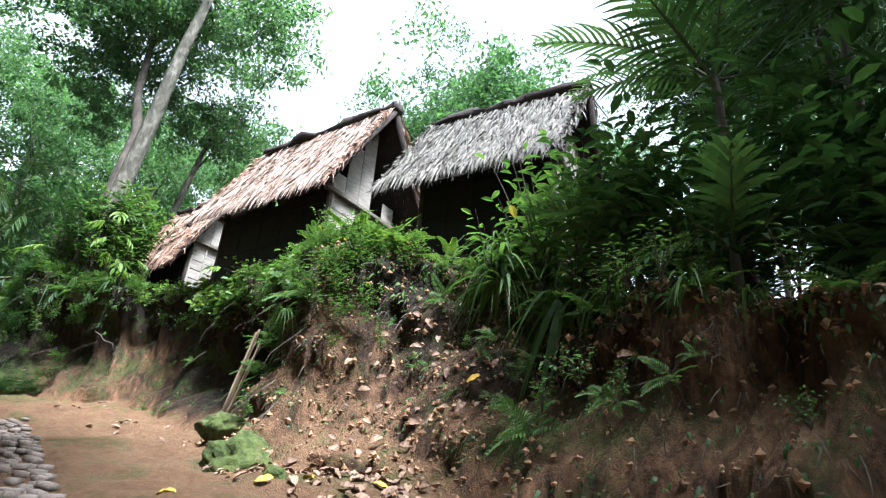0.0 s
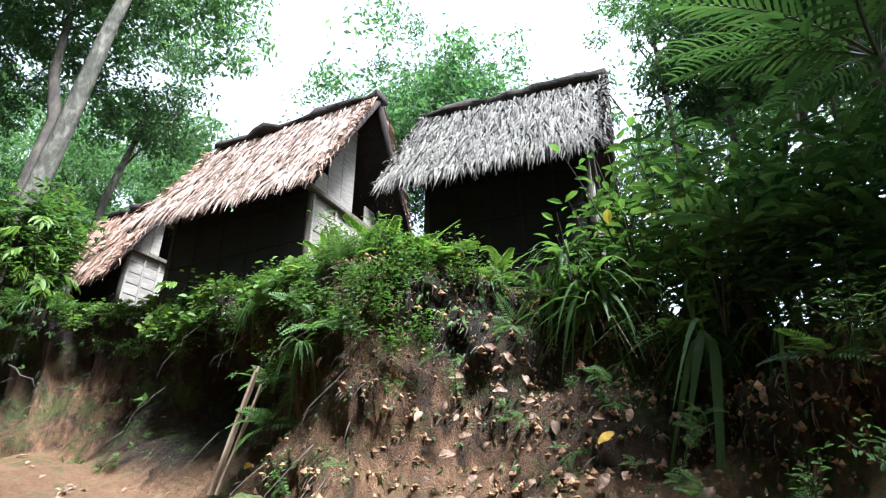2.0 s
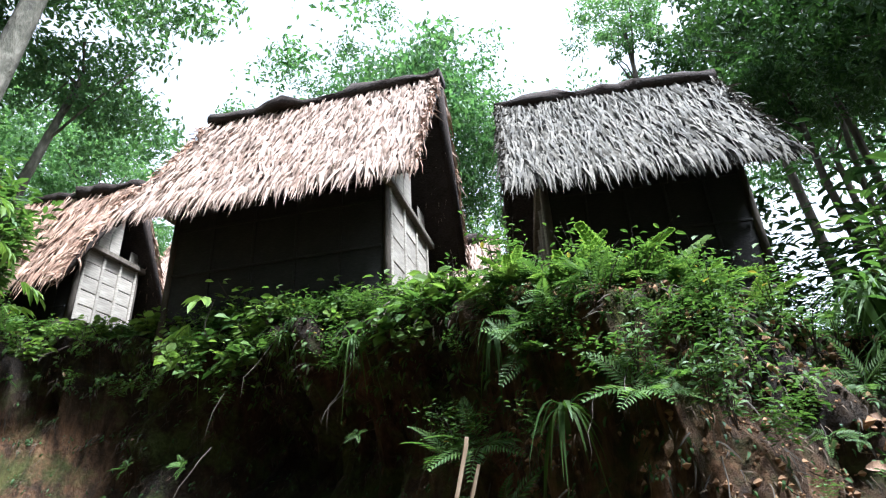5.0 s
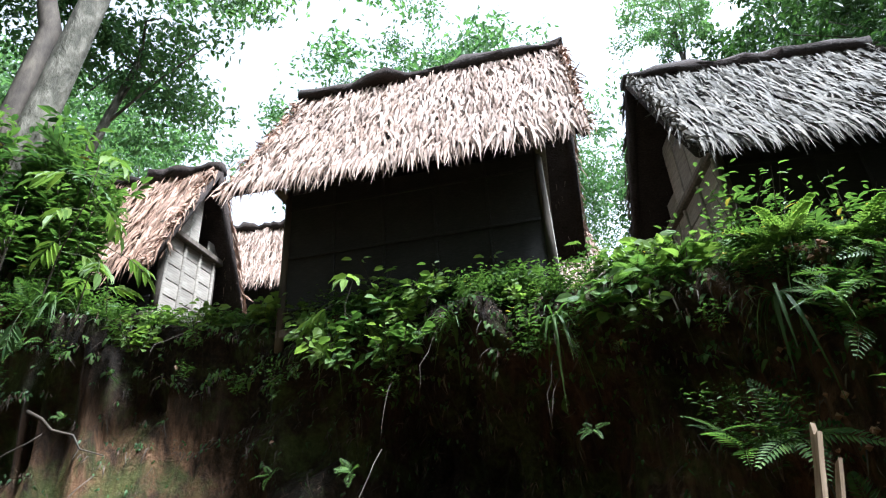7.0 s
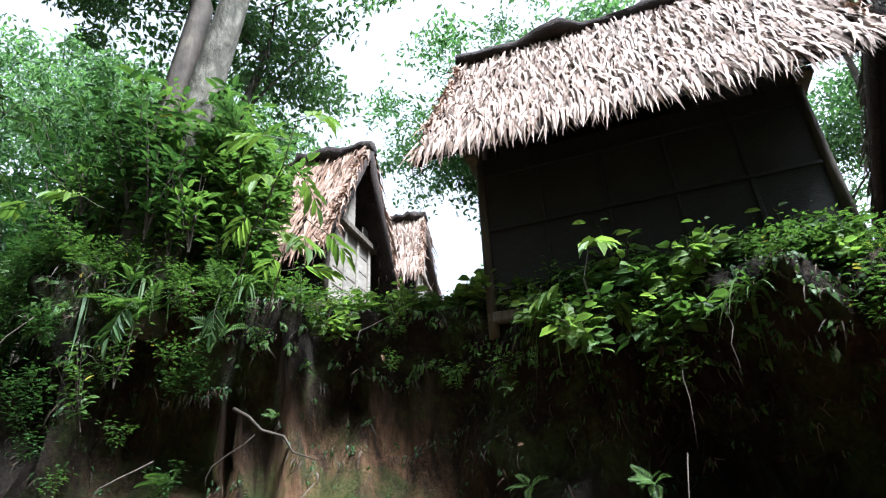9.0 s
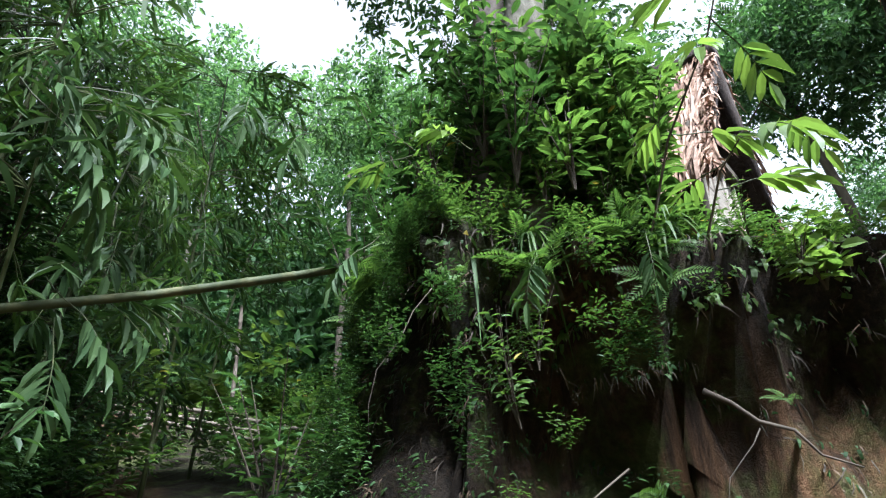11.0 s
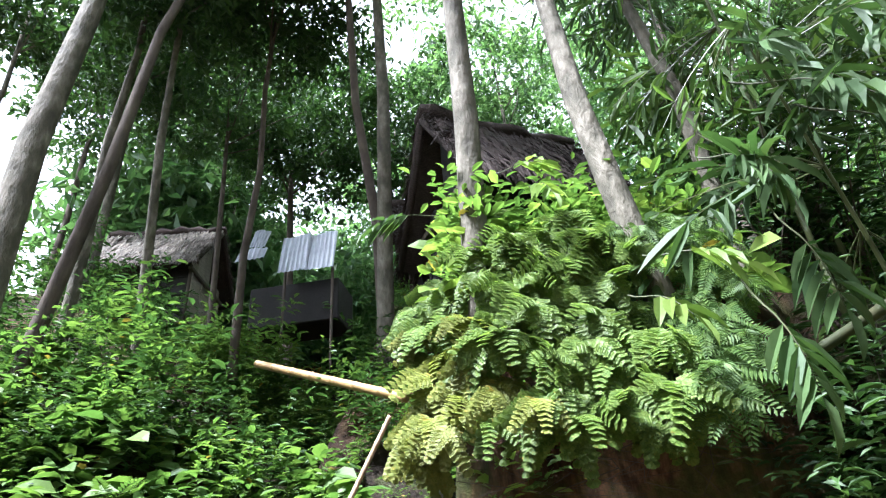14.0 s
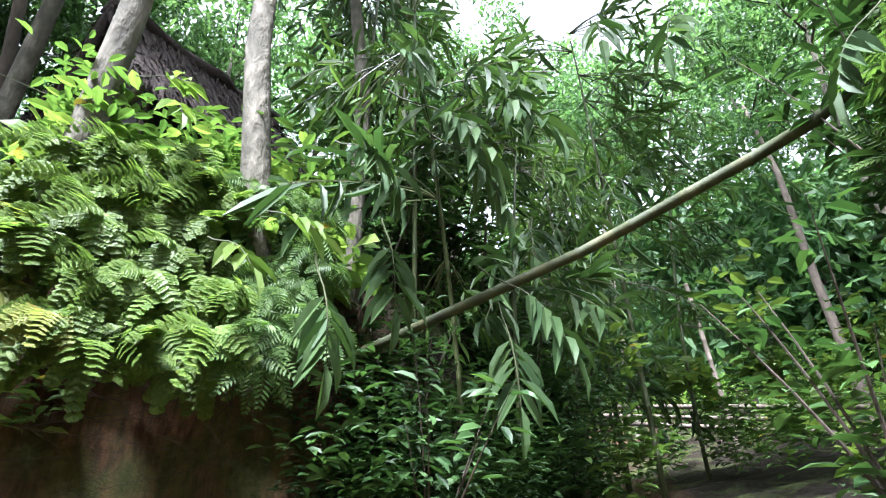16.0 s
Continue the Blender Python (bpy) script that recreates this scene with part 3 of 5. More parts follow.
hut("low thatched hut behind the granary", -1.9, 13.2, 5.0, -0.4, 2.4, 1.6, 1.1, 2.4, 0.5, 0.9, 0.3, 0.3, 0.2, 0.3, M_THATCH, 53, 8)
hut("dark old hut with sagging black roof among trees", -15.6, 7.55, 6.1, 2.1, 1.7, 1.7, 1.4, 2.9, 0.45, 1.0, 0.35, 0.4, 0.35, 0.4, M_FIBRE, 61, 9, M_WEAVE_SHADED, M_WEAVE_SHADED)
hut("dark thatched hut half hidden by trees", -17.6, 6.6, 6.9, 1.7, 1.5, 1.4, 1.2, 2.3, 0.4, 0.9, 0.3, 0.3, 0.3, 0.3, M_FIBRE, 73, 8, M_TIMBER, M_WEAVE_SHADED)
hut("far hut with grey thatch under dark trees", -20.9, -1.6, 8.7, 1.75, 2.6, 2.0, 1.4, 3.1, 0.5, 1.4, 0.3, 0.3, 0.3, 0.3, M_THATCH_GREY, 81, 9)


def zinc_sheet(w, h, seed):
    """One flat-ribbed zinc sheet, slightly buckled, with thickness; it lies in x and z."""
    rg = random.Random(seed)
    vs, fs = [], []
    n, rows = 24, 4
    for layer in (0, 0.006):
        for j in range(rows + 1):
            for i in range(n + 1):
                u, v = i / n, j / rows
                vs.append((w * (u - 0.5), 0.012 * math.sin(i * 1.6) + 0.03 * math.sin(u * 5 + seed) * v + layer, h * v))
    m = (n + 1) * (rows + 1)
    for j in range(rows):
        for i in range(n):
            a = j * (n + 1) + i
            fs += [(a, a + 1, a + n + 2, a + n + 1), (m + a, m + a + n + 1, m + a + n + 2, m + a + 1)]
    for i in range(n):
        fs += [(i, m + i, m + i + 1, i + 1), (m - n - 1 + i, m - n + i, 2 * m - n + i, 2 * m - n - 1 + i)]
    return mesh_of("roof_sheet", vs, fs, M_ZINC)


def zinc_shed():
    """A low dark shed under loose zinc sheets, its roof sloping towards the lane."""
    h = thing("zinc_shed", "small dark shed under loose pale zinc roof sheets", "shed", pose(-18.5, 3.0, 7.2, 0, 0, 90), "village huts")
    # A near-black box stands in for the shaded space under the sheets.
    part("body", box_mesh("body", (1.9, 1.0, 0.9), M_WEAVE_SHADED, 0.02, (0.1, 0.85, 1.0)), h)
    for x in (-0.95, 0.0, 1.0):
        part("post", box_mesh("post", (0.05, 0.05, 2.2), M_BARK_DARK, 0.01, (0, 0, 0.55)), h, m=pose(x, 0.1, 0))
    for k, (x, y, z, w, l, slope, turn) in enumerate(((0.22, -0.1, 1.5, 0.6, 0.95, -12, 0), (0.77, -0.08, 1.49, 0.6, 0.97, -13, 1), (-0.72, -0.1, 1.9, 0.62, 0.4, -28, -4), (-0.68, 0.1, 2.3, 0.36, 0.5, -15, 6))):
        part("roof_sheet", zinc_sheet(w, l, k), h, m=pose(x, y, z, slope, 0, 0) @ pose(0, 0, 0, 0, turn, 0))


zinc_shed()


# ---- plants ----
RG = random.Random(5)


def frond_mesh(name, seed, length=0.55, pairs=12, mat=None, droop=0.5, leaflet=0.16, width=0.035, toothed=True):
    """One fern frond along +x: an arched midrib with paired toothed leaflets."""
    rg = np.random.RandomState(seed)
    pts = [(length * t, 0, length * (0.35 * t - droop * t * t)) for t in np.linspace(0, 1, 7)]
    groups = [tube(pts, [0.004 * (1.2 - t) for t in np.linspace(0, 1, 7)], 4)]
    pos, al, no, ln, wd = [], [], [], [], []
    for k in range(pairs):
        t = 0.16 + 0.82 * k / pairs
        p = np.array((length * t, 0, length * (0.35 * t - droop * t * t)))
        tang = np.array((1, 0, 0.35 - 2 * droop * t))
        size = leaflet * (min(1.0, t * 4) * (1.12 - t) if toothed else math.sin(math.pi * min(1, 0.28 + 0.72 * t)) ** 0.8 * (1.05 - 0.25 * t)) + 0.012
        for sg in (-1, 1):
            d = unit(np.array((0.45 + 0.3 * t, sg, -0.12 + rg.normal(0, 0.08))) + 0.3 * tang * t)
            if toothed:
                m = 4
                for j in range(m):
                    u = j / m
                    q = p + d * size * u
                    for s2 in (-1, 1):
                        pos.append(q)
                        al.append(d + np.cross(d, (0, 0, 1)) * s2 * 0.8)
                        no.append((0, rg.normal(0, 0.1), 1))
                        ln.append(width * (1.25 - 0.9 * u))
                        wd.append(width * 0.8 * (1.2 - 0.7 * u))
                pos.append(p); al.append(d); no.append((0, 0, 1)); ln.append(size); wd.append(width * 0.5)
            else:
                pos.append(p); al.append(d); no.append((0, rg.normal(0, 0.1), 1)); ln.append(size); wd.append(width)
    groups.append(leaves(pos, al, no, ln, wd, "two", 0.6))
    return mesh_of(name, *join(*groups), mat or M_LEAF_BRIGHT)


M_FERN_YELLOW = leaf_material("yellowing_fern", (0.25, 0.265, 0.065), (0.14, 0.175, 0.04), 0.55, 0.4, 0.06)
LACY_YELLOW = [frond_mesh("frond", 14, 0.46, 9, M_FERN_YELLOW, 0.85, 0.17, 0.05), frond_mesh("frond", 15, 0.4, 8, M_FERN_YELLOW, 0.7, 0.15, 0.046)]
LACY = [frond_mesh("frond", 11, 0.46, 9, None, 0.8, 0.18, 0.052), frond_mesh("frond", 12, 0.40, 8, None, 0.6, 0.17, 0.05), frond_mesh("frond", 13, 0.52, 10, None, 1.0, 0.18, 0.052)]
FRONDS = [frond_mesh("frond", 1), frond_mesh("frond", 2, 0.5, 11, droop=0.75), frond_mesh("frond", 3, 0.62, 13, droop=0.3)]
FRONDS_DARK = [frond_mesh("frond", 4, 0.5, 12, M_LEAF, 0.6, 0.13, 0.03, False), frond_mesh("frond", 5, 0.58, 14, M_LEAF, 0.45, 0.12, 0.028, False)]


def fern(x, y, z, scale, meshes, label, n=8, tilt=0, face=0, open_angle=360, rg=RG):
    """A fern: fronds from one crown. tilt leans it out over an edge towards face."""
    f = thing("fern", label, "fern", pose(x, y, z, 0, 0, face) @ pose(0, 0, 0, 0, tilt, 0), "ferns")
    f.scale = (scale, scale, scale)
    for k in range(n):
        a = (k + rg.uniform(-0.3, 0.3)) / n * open_angle - open_angle / 2
        part("frond", rg.choice(meshes), f, m=pose(0, 0, 0, 0, 0, a) @ pose(0, 0, 0, rg.uniform(-25, 25), rg.uniform(-50, 5), 0))
    return f


def shrub_meshes(seed, height=0.9, stems=5, per=16, leaf=0.11, mat=None, spread_=0.45, aspect=0.42, turn=0.3):
    """Stems and leaves of a broad-leaved shrub."""
    rg = np.random.RandomState(seed)
    groups, pos, al, no, ln = [], [], [], [], []
    for s in range(stems):
        az = rg.uniform(0, 2 * math.pi)
        lean = rg.uniform(0.1, spread_)
        h = height * rg.uniform(0.6, 1.1)
        pts = [np.array((math.cos(az) * lean * h * t ** 1.4, math.sin(az) * lean * h * t ** 1.4, h * t)) for t in np.linspace(0, 1, 6)]
        groups.append(tube(pts, [0.009 * (1.15 - t) for t in np.linspace(0, 1, 6)], 5, 0, seed))
        for k in range(per):
            t = rg.uniform(0.22, 1.0)
            p = np.array([np.interp(t, np.linspace(0, 1, 6), [q[c] for q in pts]) for c in range(3)])
            a = rg.uniform(0, 2 * math.pi)
            d = np.array((math.cos(a), math.sin(a), rg.uniform(-0.35, 0.5)))
            pos.append(p + d * rg.uniform(0.01, 0.10)); al.append(d); no.append((rg.normal(0, turn), rg.normal(0, turn), 1)); ln.append(leaf * rg.uniform(0.6, 1.3))
    stem = mesh_of("stem", *join(*groups), M_BARK_DARK)
    foliage = mesh_of("foliage", *leaves(pos, al, no, ln, np.array(ln) * aspect, "six"), mat or M_LEAF)
    return stem, foliage


SHRUBS = [shrub_meshes(1), shrub_meshes(2, 1.1, 6, 20, 0.13), shrub_meshes(3, 0.6, 7, 14, 0.09, None, 0.9)]
BROAD = [shrub_meshes(41, 0.42, 7, 9, 0.15, M_LEAF_BRIGHT, 1.1, 0.62, 0.8), shrub_meshes(42, 0.34, 8, 8, 0.17, M_LEAF, 1.2, 0.66, 0.8), shrub_meshes(43, 0.55, 5, 9, 0.13, M_LEAF_BRIGHT, 0.8, 0.5, 0.8)]
TALL = [shrub_meshes(8, 2.7, 7, 60, 0.2, M_LEAF, 0.28, 0.4), shrub_meshes(9, 2.2, 6, 55, 0.18, M_LEAF, 0.35, 0.42)]
SHRUBS_DARK = [shrub_meshes(4, 1.3, 7, 26, 0.13, M_LEAF_DARK), shrub_meshes(5, 1.6, 8, 30, 0.15, M_LEAF_DARK, 0.6, 0.36), shrub_meshes(6, 0.9, 7, 20, 0.10, M_LEAF_DARK, 0.8)]


def shrub(x, y, z, scale, meshes, label, rg=RG, tilt=0, face=0):
    s = thing("shrub", label, "shrub", pose(x, y, z, 0, 0, face) @ pose(0, 0, 0, 0, tilt, 0) @ pose(0, 0, 0, 0, 0, rg.uniform(0, 360)), "shrubs")
    s.scale = (scale, scale, scale)
    st, fo = rg.choice(meshes)
    part("stem", st, s)
    part("foliage", fo, s)
    return s


def grass_meshes(seed, n=34, length=0.8, width=0.018, droop=1.0, mat=None):
    """A tuft of long arching strap leaves."""
    rg = np.random.RandomState(seed)
    vs, fs = [], []
    for k in range(n):
        az, ln, w = rg.uniform(0, 2 * math.pi), length * rg.uniform(0.5, 1.15), width * rg.uniform(0.6, 1.3)
        out, rise, dr = rg.uniform(0.3, 0.8), rg.uniform(0.4, 0.9), droop * rg.uniform(0.6, 1.5)
        d, sd = np.array((math.cos(az), math.sin(az), 0)), np.array((-math.sin(az), math.cos(az), 0))
        o = len(vs)
        for t in np.linspace(0, 1, 7):
            c = d * out * ln * t + np.array((0, 0, rise * ln * t - dr * ln * t * t))
            ww = w * (0.5 + 1.0 * t) if t < 0.4 else w * 1.2 * (1.02 - t) / 0.62
            vs += [c + sd * ww, c - sd * ww + np.array((0, 0, 0.2 * w))]
        for i in range(6):
            a = o + i * 2
            fs.append((a, a + 1, a + 3, a + 2))
    return mesh_of("tuft", vs, fs, mat or M_LEAF)


GRASSES = [grass_meshes(1), grass_meshes(2, 28, 1.0, 0.024, 1.3), grass_meshes(3, 40, 0.45, 0.010, 0.7)]
GRASS_DRY = grass_meshes(6, 16, 0.75, 0.006, 1.7, M_DEAD)


def grass(x, y, z, scale, me, label, face=0, tilt=0):
    g = thing("grass_tuft", label, "grass", pose(x, y, z, 0, 0, face) @ pose(0, 0, 0, 0, tilt, 0), "grass tufts")
    g.scale = (scale, scale, scale)
    part("tuft", me, g)["kind"] = "stuff"
    return g


def palm_frond_mesh(seed, length=1.6, pairs=22, leaflet=0.5, width=0.035, droop=0.45, mat=None):
    rg = np.random.RandomState(seed)
    ts = np.linspace(0, 1, 9)
    f = lambda t: np.array((length * t, 0, length * (0.25 * t - droop * t * t)))
    rib = mesh_of("rib", *tube([f(t) for t in ts], [0.016 * (1.1 - t) for t in ts], 5), M_BAMBOO)
    pos, al, no, ln = [], [], [], []
    for k in range(pairs):
        t = 0.15 + 0.85 * k / (pairs - 1)
        for sg in (-1, 1):
            pos.append(f(t)); al.append((0.55 + 0.5 * t, sg * (1.1 - 0.5 * t), -0.25 + rg.normal(0, 0.12))); no.append((0, rg.normal(0, 0.3), 1)); ln.append(leaflet * math.sin(math.pi * (0.25 + 0.62 * t)) * rg.uniform(0.85, 1.1))
    return rib, mesh_of("frond_blade", *leaves(pos, al, no, ln, width, "blade", 1.0), mat or M_PALM)


def broad_frond_mesh(seed, length=0.6, pairs=5, leaflet=0.32, width=0.085, mat=None):
    """A stalked frond of a few long broad hanging leaflets, closing in one leaflet at the tip."""
    rg = np.random.RandomState(seed)
    f = lambda t: np.array((length * t, 0, length * (0.15 * t - 0.4 * t * abs(t))))
    ts = np.linspace(-0.45, 1, 8)
    rib = mesh_of("rib", *tube([f(t) for t in ts], [0.006 * (1.2 - 0.5 * (t + 0.45)) for t in ts], 5), M_CULM)
    pos, al, no, ln = [f(1)], [(1, 0, -0.7)], [(0, 0.2, 1)], [leaflet]
    for k in range(pairs):
        t = 0.3 + 0.68 * k / pairs
        for sg in (-1, 1):
            pos.append(f(t)); al.append((0.75, sg * rg.uniform(0.45, 0.8), -0.5 + rg.normal(0, 0.15))); no.append((rg.normal(0, 0.15), sg * 0.35 + rg.normal(0, 0.2), 1)); ln.append(leaflet * rg.uniform(0.8, 1.1) * (0.8 + 0.4 * math.sin(math.pi * t)))
    return rib, mesh_of("frond_blade", *leaves(pos, al, no, ln, width, "six", 1.0), mat or M_PALM)


BROAD_DARK = [broad_frond_mesh(1), broad_frond_mesh(2, 0.7, 6, 0.36, 0.08)]
BROAD_LIGHT = [broad_frond_mesh(3, 0.45, 3, 0.3, 0.10, M_LEAF_BRIGHT), broad_frond_mesh(4, 0.5, 4, 0.3, 0.085, M_LEAF_BRIGHT)]
PALM_FRONDS = [palm_frond_mesh(1), palm_frond_mesh(2, 1.3, 14, 0.55, 0.06, 0.55), palm_frond_mesh(3, 1.0, 9, 0.5, 0.075, 0.6)]


def palm(x, y, z, label, height, n, scale, seed, variants, spread_=(-55, 25), trunk_r=0.05, lean=(0, 0)):
    rg = random.Random(seed)
    p = thing("palm", label, "palm", pose(x, y, z), "palms")
    part("trunk", tube_mesh("trunk", [(0, 0, -0.2), (lean[0] * 0.4, lean[1] * 0.4, height * 0.5), (lean[0], lean[1], height)], [trunk_r * 1.2, trunk_r, trunk_r * 0.8], M_BARK_DARK, 8, 0.08, seed), p)
    for k in range(n):
        rib, lf = rg.choice(variants)
        m = pose(lean[0], lean[1], height) @ pose(0, 0, 0, 0, 0, 360 * k / n + rg.uniform(-20, 20)) @ pose(0, 0, 0, rg.uniform(-20, 20), rg.uniform(*spread_), 0) @ Matrix.Scale(scale * rg.uniform(0.8, 1.15), 4)
        fr = part("frond", rib, p, m=m)
        part("frond_blade", lf, fr)["kind"] = "stuff"
    return p


def crown_mesh(seed, radius=(2.2, 2.2, 1.8), clusters=90, per=80, leaf=0.15, mat=None, hollow_=0.35, cluster_r=0.27, form="two"):
    """A crown of many small leaves in uneven clumps with gaps between them."""
    rg = np.random.RandomState(seed)
    c = unit(rg.normal(0, 1, (clusters, 3))) * (hollow_ + (1 - hollow_) * rg.uniform(0, 1, (clusters, 1)) ** 0.6)
    c[:, 2] = np.maximum(c[:, 2], -0.75)
    c = c * np.array(radius) * (1 + 0.25 * rg.normal(0, 1, (clusters, 1)))
    n = clusters * per
    which = rg.randint(0, clusters, n)
    size = cluster_r * rg.uniform(0.6, 1.5, clusters)[which][:, None]
    pos = c[which] + np.clip(rg.normal(0, 1, (n, 3)), -1.6, 1.6) * size * np.array((1, 1, 0.6))
    along = rg.normal(0, 1, (n, 3)) + np.array((0, 0, -0.5))
    normal = rg.normal(0, 0.7, (n, 3)) + np.array((0, 0, 1))
    ln = leaf * rg.uniform(0.6, 1.4, n)
    return mesh_of("crown", *leaves(pos, along, normal, ln, ln * 0.46, form), mat or M_LEAF_CROWN), c


CROWNS = [crown_mesh(1, (2.2, 2.2, 1.8), 64, 95, 0.15, None, 0.35, 0.25, "six"), crown_mesh(2, (1.8, 2.1, 2.4), 66, 90, 0.14, None, 0.35, 0.25, "six"), crown_mesh(3, (2.6, 2.4, 1.6), 70, 90, 0.16, None, 0.35, 0.26, "six")]
CROWNS_DARK = [crown_mesh(4, (2.2, 2.2, 2.2), 80, 90, 0.17, M_LEAF_DARK, 0.3, 0.28, "six"), crown_mesh(5, (2.6, 2.2, 1.9), 84, 85, 0.18, M_LEAF_DARK, 0.3, 0.28, "six")]
CROWNS_FAR = [crown_mesh(6, (3.2, 3.2, 2.6), 95, 100, 0.2, M_LEAF_FAR, 0.3, 0.42), crown_mesh(7, (2.8, 3.0, 3.4), 95, 100, 0.2, M_LEAF_FAR, 0.3, 0.42)]


def tree(x, y, label, path, radii, crowns, bark, seed, limbs=7, z=None, crown_at=None, crown_scale=1.0, name="tree", extra=()):
    """A tree: a tapered trunk along path (offsets from its foot), limbs into the crown, and one or more leafy crowns."""
    rg = random.Random(seed)
    z = gz(x, y) if z is None else z
    t = thing(name, label, "tree", pose(x, y, z), "forest trees")
    pts = [Vector(p) for p in path]
    part("trunk", tube_mesh("trunk", [pts[0] - Vector((0, 0, 0.4))] + pts, [radii[0] * 1.3] + list(radii), bark, 10, 0.07, seed), t)
    top = Vector(crown_at) if crown_at else pts[-1] + Vector((0, 0, 0.6))
    me, cl = rg.choice(crowns)
    for k in range(limbs):
        goal = top + Vector(cl[rg.randrange(len(cl))]) * crown_scale * 0.85
        a = pts[-1].lerp(pts[-2], rg.uniform(0.0, 0.75))
        mid = a.lerp(goal, 0.5) + Vector((rg.uniform(-0.2, 0.2), rg.uniform(-0.2, 0.2), rg.uniform(0.0, 0.35)))
        part("limb", tube_mesh("limb", [a, mid, goal], [radii[-1] * 0.6, radii[-1] * 0.4, 0.012], bark, 6, 0.08, seed + k), t)
    part("crown", me, t, m=Matrix.Translation(top) @ pose(0, 0, 0, 0, 0, rg.uniform(0, 360)) @ Matrix.Scale(crown_scale, 4))
    for off, sc in extra:
        me2, _ = rg.choice(crowns)
        part("crown", me2, t, m=Matrix.Translation(off) @ pose(0, 0, 0, 0, 0, rg.uniform(0, 360)) @ Matrix.Scale(sc, 4))
    return t


def simple_tree(x, y, height, seed, crowns, bark, r=0.12, crown_scale=1.0, label="slender forest tree with a leafy crown", lean=0.5):
    rg = random.Random(seed)
    lx, ly = rg.uniform(-lean, lean), rg.uniform(-lean, lean)
    path = [(0, 0, 0), (lx * 0.3, ly * 0.3, height * 0.35), (lx * 0.5 + rg.uniform(-0.15, 0.15), ly * 0.6, height * 0.7), (lx, ly, height)]
    return tree(x, y, label, path, [r, r * 0.8, r * 0.62, r * 0.42], crowns, bark, seed, 5, None, None, crown_scale)


# the tall pale tree at the bend, forked, leaning over the lane
tree(-8.75, 10.6, "tall pale-barked forked tree leaning over the bank", [(0, 0, 0), (0.05, -0.02, 1.6), (0.28, 0.0, 4.0), (0.55, -0.1, 6.2), (0.9, -0.1, 8.6)], [0.21, 0.18, 0.16, 0.13, 0.09], CROWNS, M_BARK_PALE, 3, 9, None, (-0.6, 0.6, 8.9), 1.1,
     extra=[((-1.6, -0.6, 7.2), 0.8), ((0.6, 1.8, 8.8), 0.9), ((-1.8, 0.6, 5.4), 0.6)])
tree(-9.0, 10.65, "dark leaning tree with a crooked fork beside the pale one", [(0, 0, 0), (0.02, 0.1, 2.2), (0.05, 0.2, 3.8), (-0.3, 0.2, 5.0), (-0.6, 0.4, 7.2)], [0.17, 0.15, 0.13, 0.1, 0.06], CROWNS, M_BARK_DARK, 4, 7, None, (-1.2, 0.4, 7.4), 0.9)
tree(-9.6, 13.6, "slim pale tree behind the small hut", [(0, 0, 0), (0.1, 0, 2.5), (0.35, -0.1, 5.0), (0.9, -0.2, 7.5)], [0.13, 0.11, 0.09, 0.05], CROWNS, M_BARK_PALE, 5, 8, None, (0.6, -0.2, 7.4), 0.75)
# trees behind the huts
tree(-1.6, 18.5, "broad round-crowned tree behind the huts", [(0, 0, 0), (0.1, 0, 3.5), (0.2, 0.1, 6.5), (0.3, 0, 9)], [0.22, 0.19, 0.15, 0.1], CROWNS_FAR, M_BARK_DARK, 6, 10, None, (0.3, 0, 9.4), 1.1, extra=[((-2.4, 0.3, 7.8), 0.75), ((2.6, -0.2, 8.2), 0.8), ((0.3, 0.5, 7.2), 0.9), ((0.5, 0, 10.5), 0.7)])
simple_tree(6.0, 15.5, 11.5, 7, CROWNS, M_BARK_DARK, 0.14, 0.9)
simple_tree(8.5, 13.0, 10.5, 8, CROWNS_DARK, M_BARK_DARK, 0.16, 1.1)


def stem_tree(a, b, label, r, seed, crowns, bark, length=6.0, crown_scale=0.9, limbs=5, extra=()):
    """A forest tree whose bole passes through the points a and b."""
    a, b = Vector(a), Vector(b)
    d = (b - a).normalized()
    d = Vector((d.x, d.y, max(d.z, 0.5))).normalized()
    foot = a.copy()
    for k in range(12):
        if foot.z <= gz(foot.x, foot.y):
            break
        foot -= d * 0.1
    rg = random.Random(seed)
    path = [Vector((0, 0, 0))]
    for k in range(1, 5):
        path.append(d * length * k / 4 + Vector((rg.uniform(-0.08, 0.08), rg.uniform(-0.08, 0.08), 0)))
    return tree(foot.x, foot.y, label, path, [r, r * 0.88, r * 0.75, r * 0.6, r * 0.4], crowns, bark, seed, limbs, foot.z, None, crown_scale, extra=extra)


POLE_TREE = "slender pale-barked tree rising through ferns on the bank"
stem_tree((-12.65, 7.16, 5.6), (-12.45, 7.22, 7.6), POLE_TREE, 0.115, 21, CROWNS, M_BARK_PALE, 7.5, 0.75)
stem_tree((-12.35, 8.2, 5.7), (-12.38, 8.03, 7.6), POLE_TREE, 0.10, 22, CROWNS, M_BARK_PALE, 7.5, 0.75)
stem_tree((-12.9, 9.05, 5.25), (-13.05, 9.0, 7.9), POLE_TREE, 0.075, 23, CROWNS, M_BARK_PALE, 7.5, 0.7)
stem_tree((-15.5, 5.78, 6.85), (-14.9, 5.9, 10.0), POLE_TREE, 0.12, 24, CROWNS, M_BARK_PALE, 8, 0.9)
stem_tree((-15.9, 5.6, 7.0), (-15.2, 5.5, 10.2), POLE_TREE, 0.09, 25, CROWNS, M_BARK_DARK, 8, 0.9)
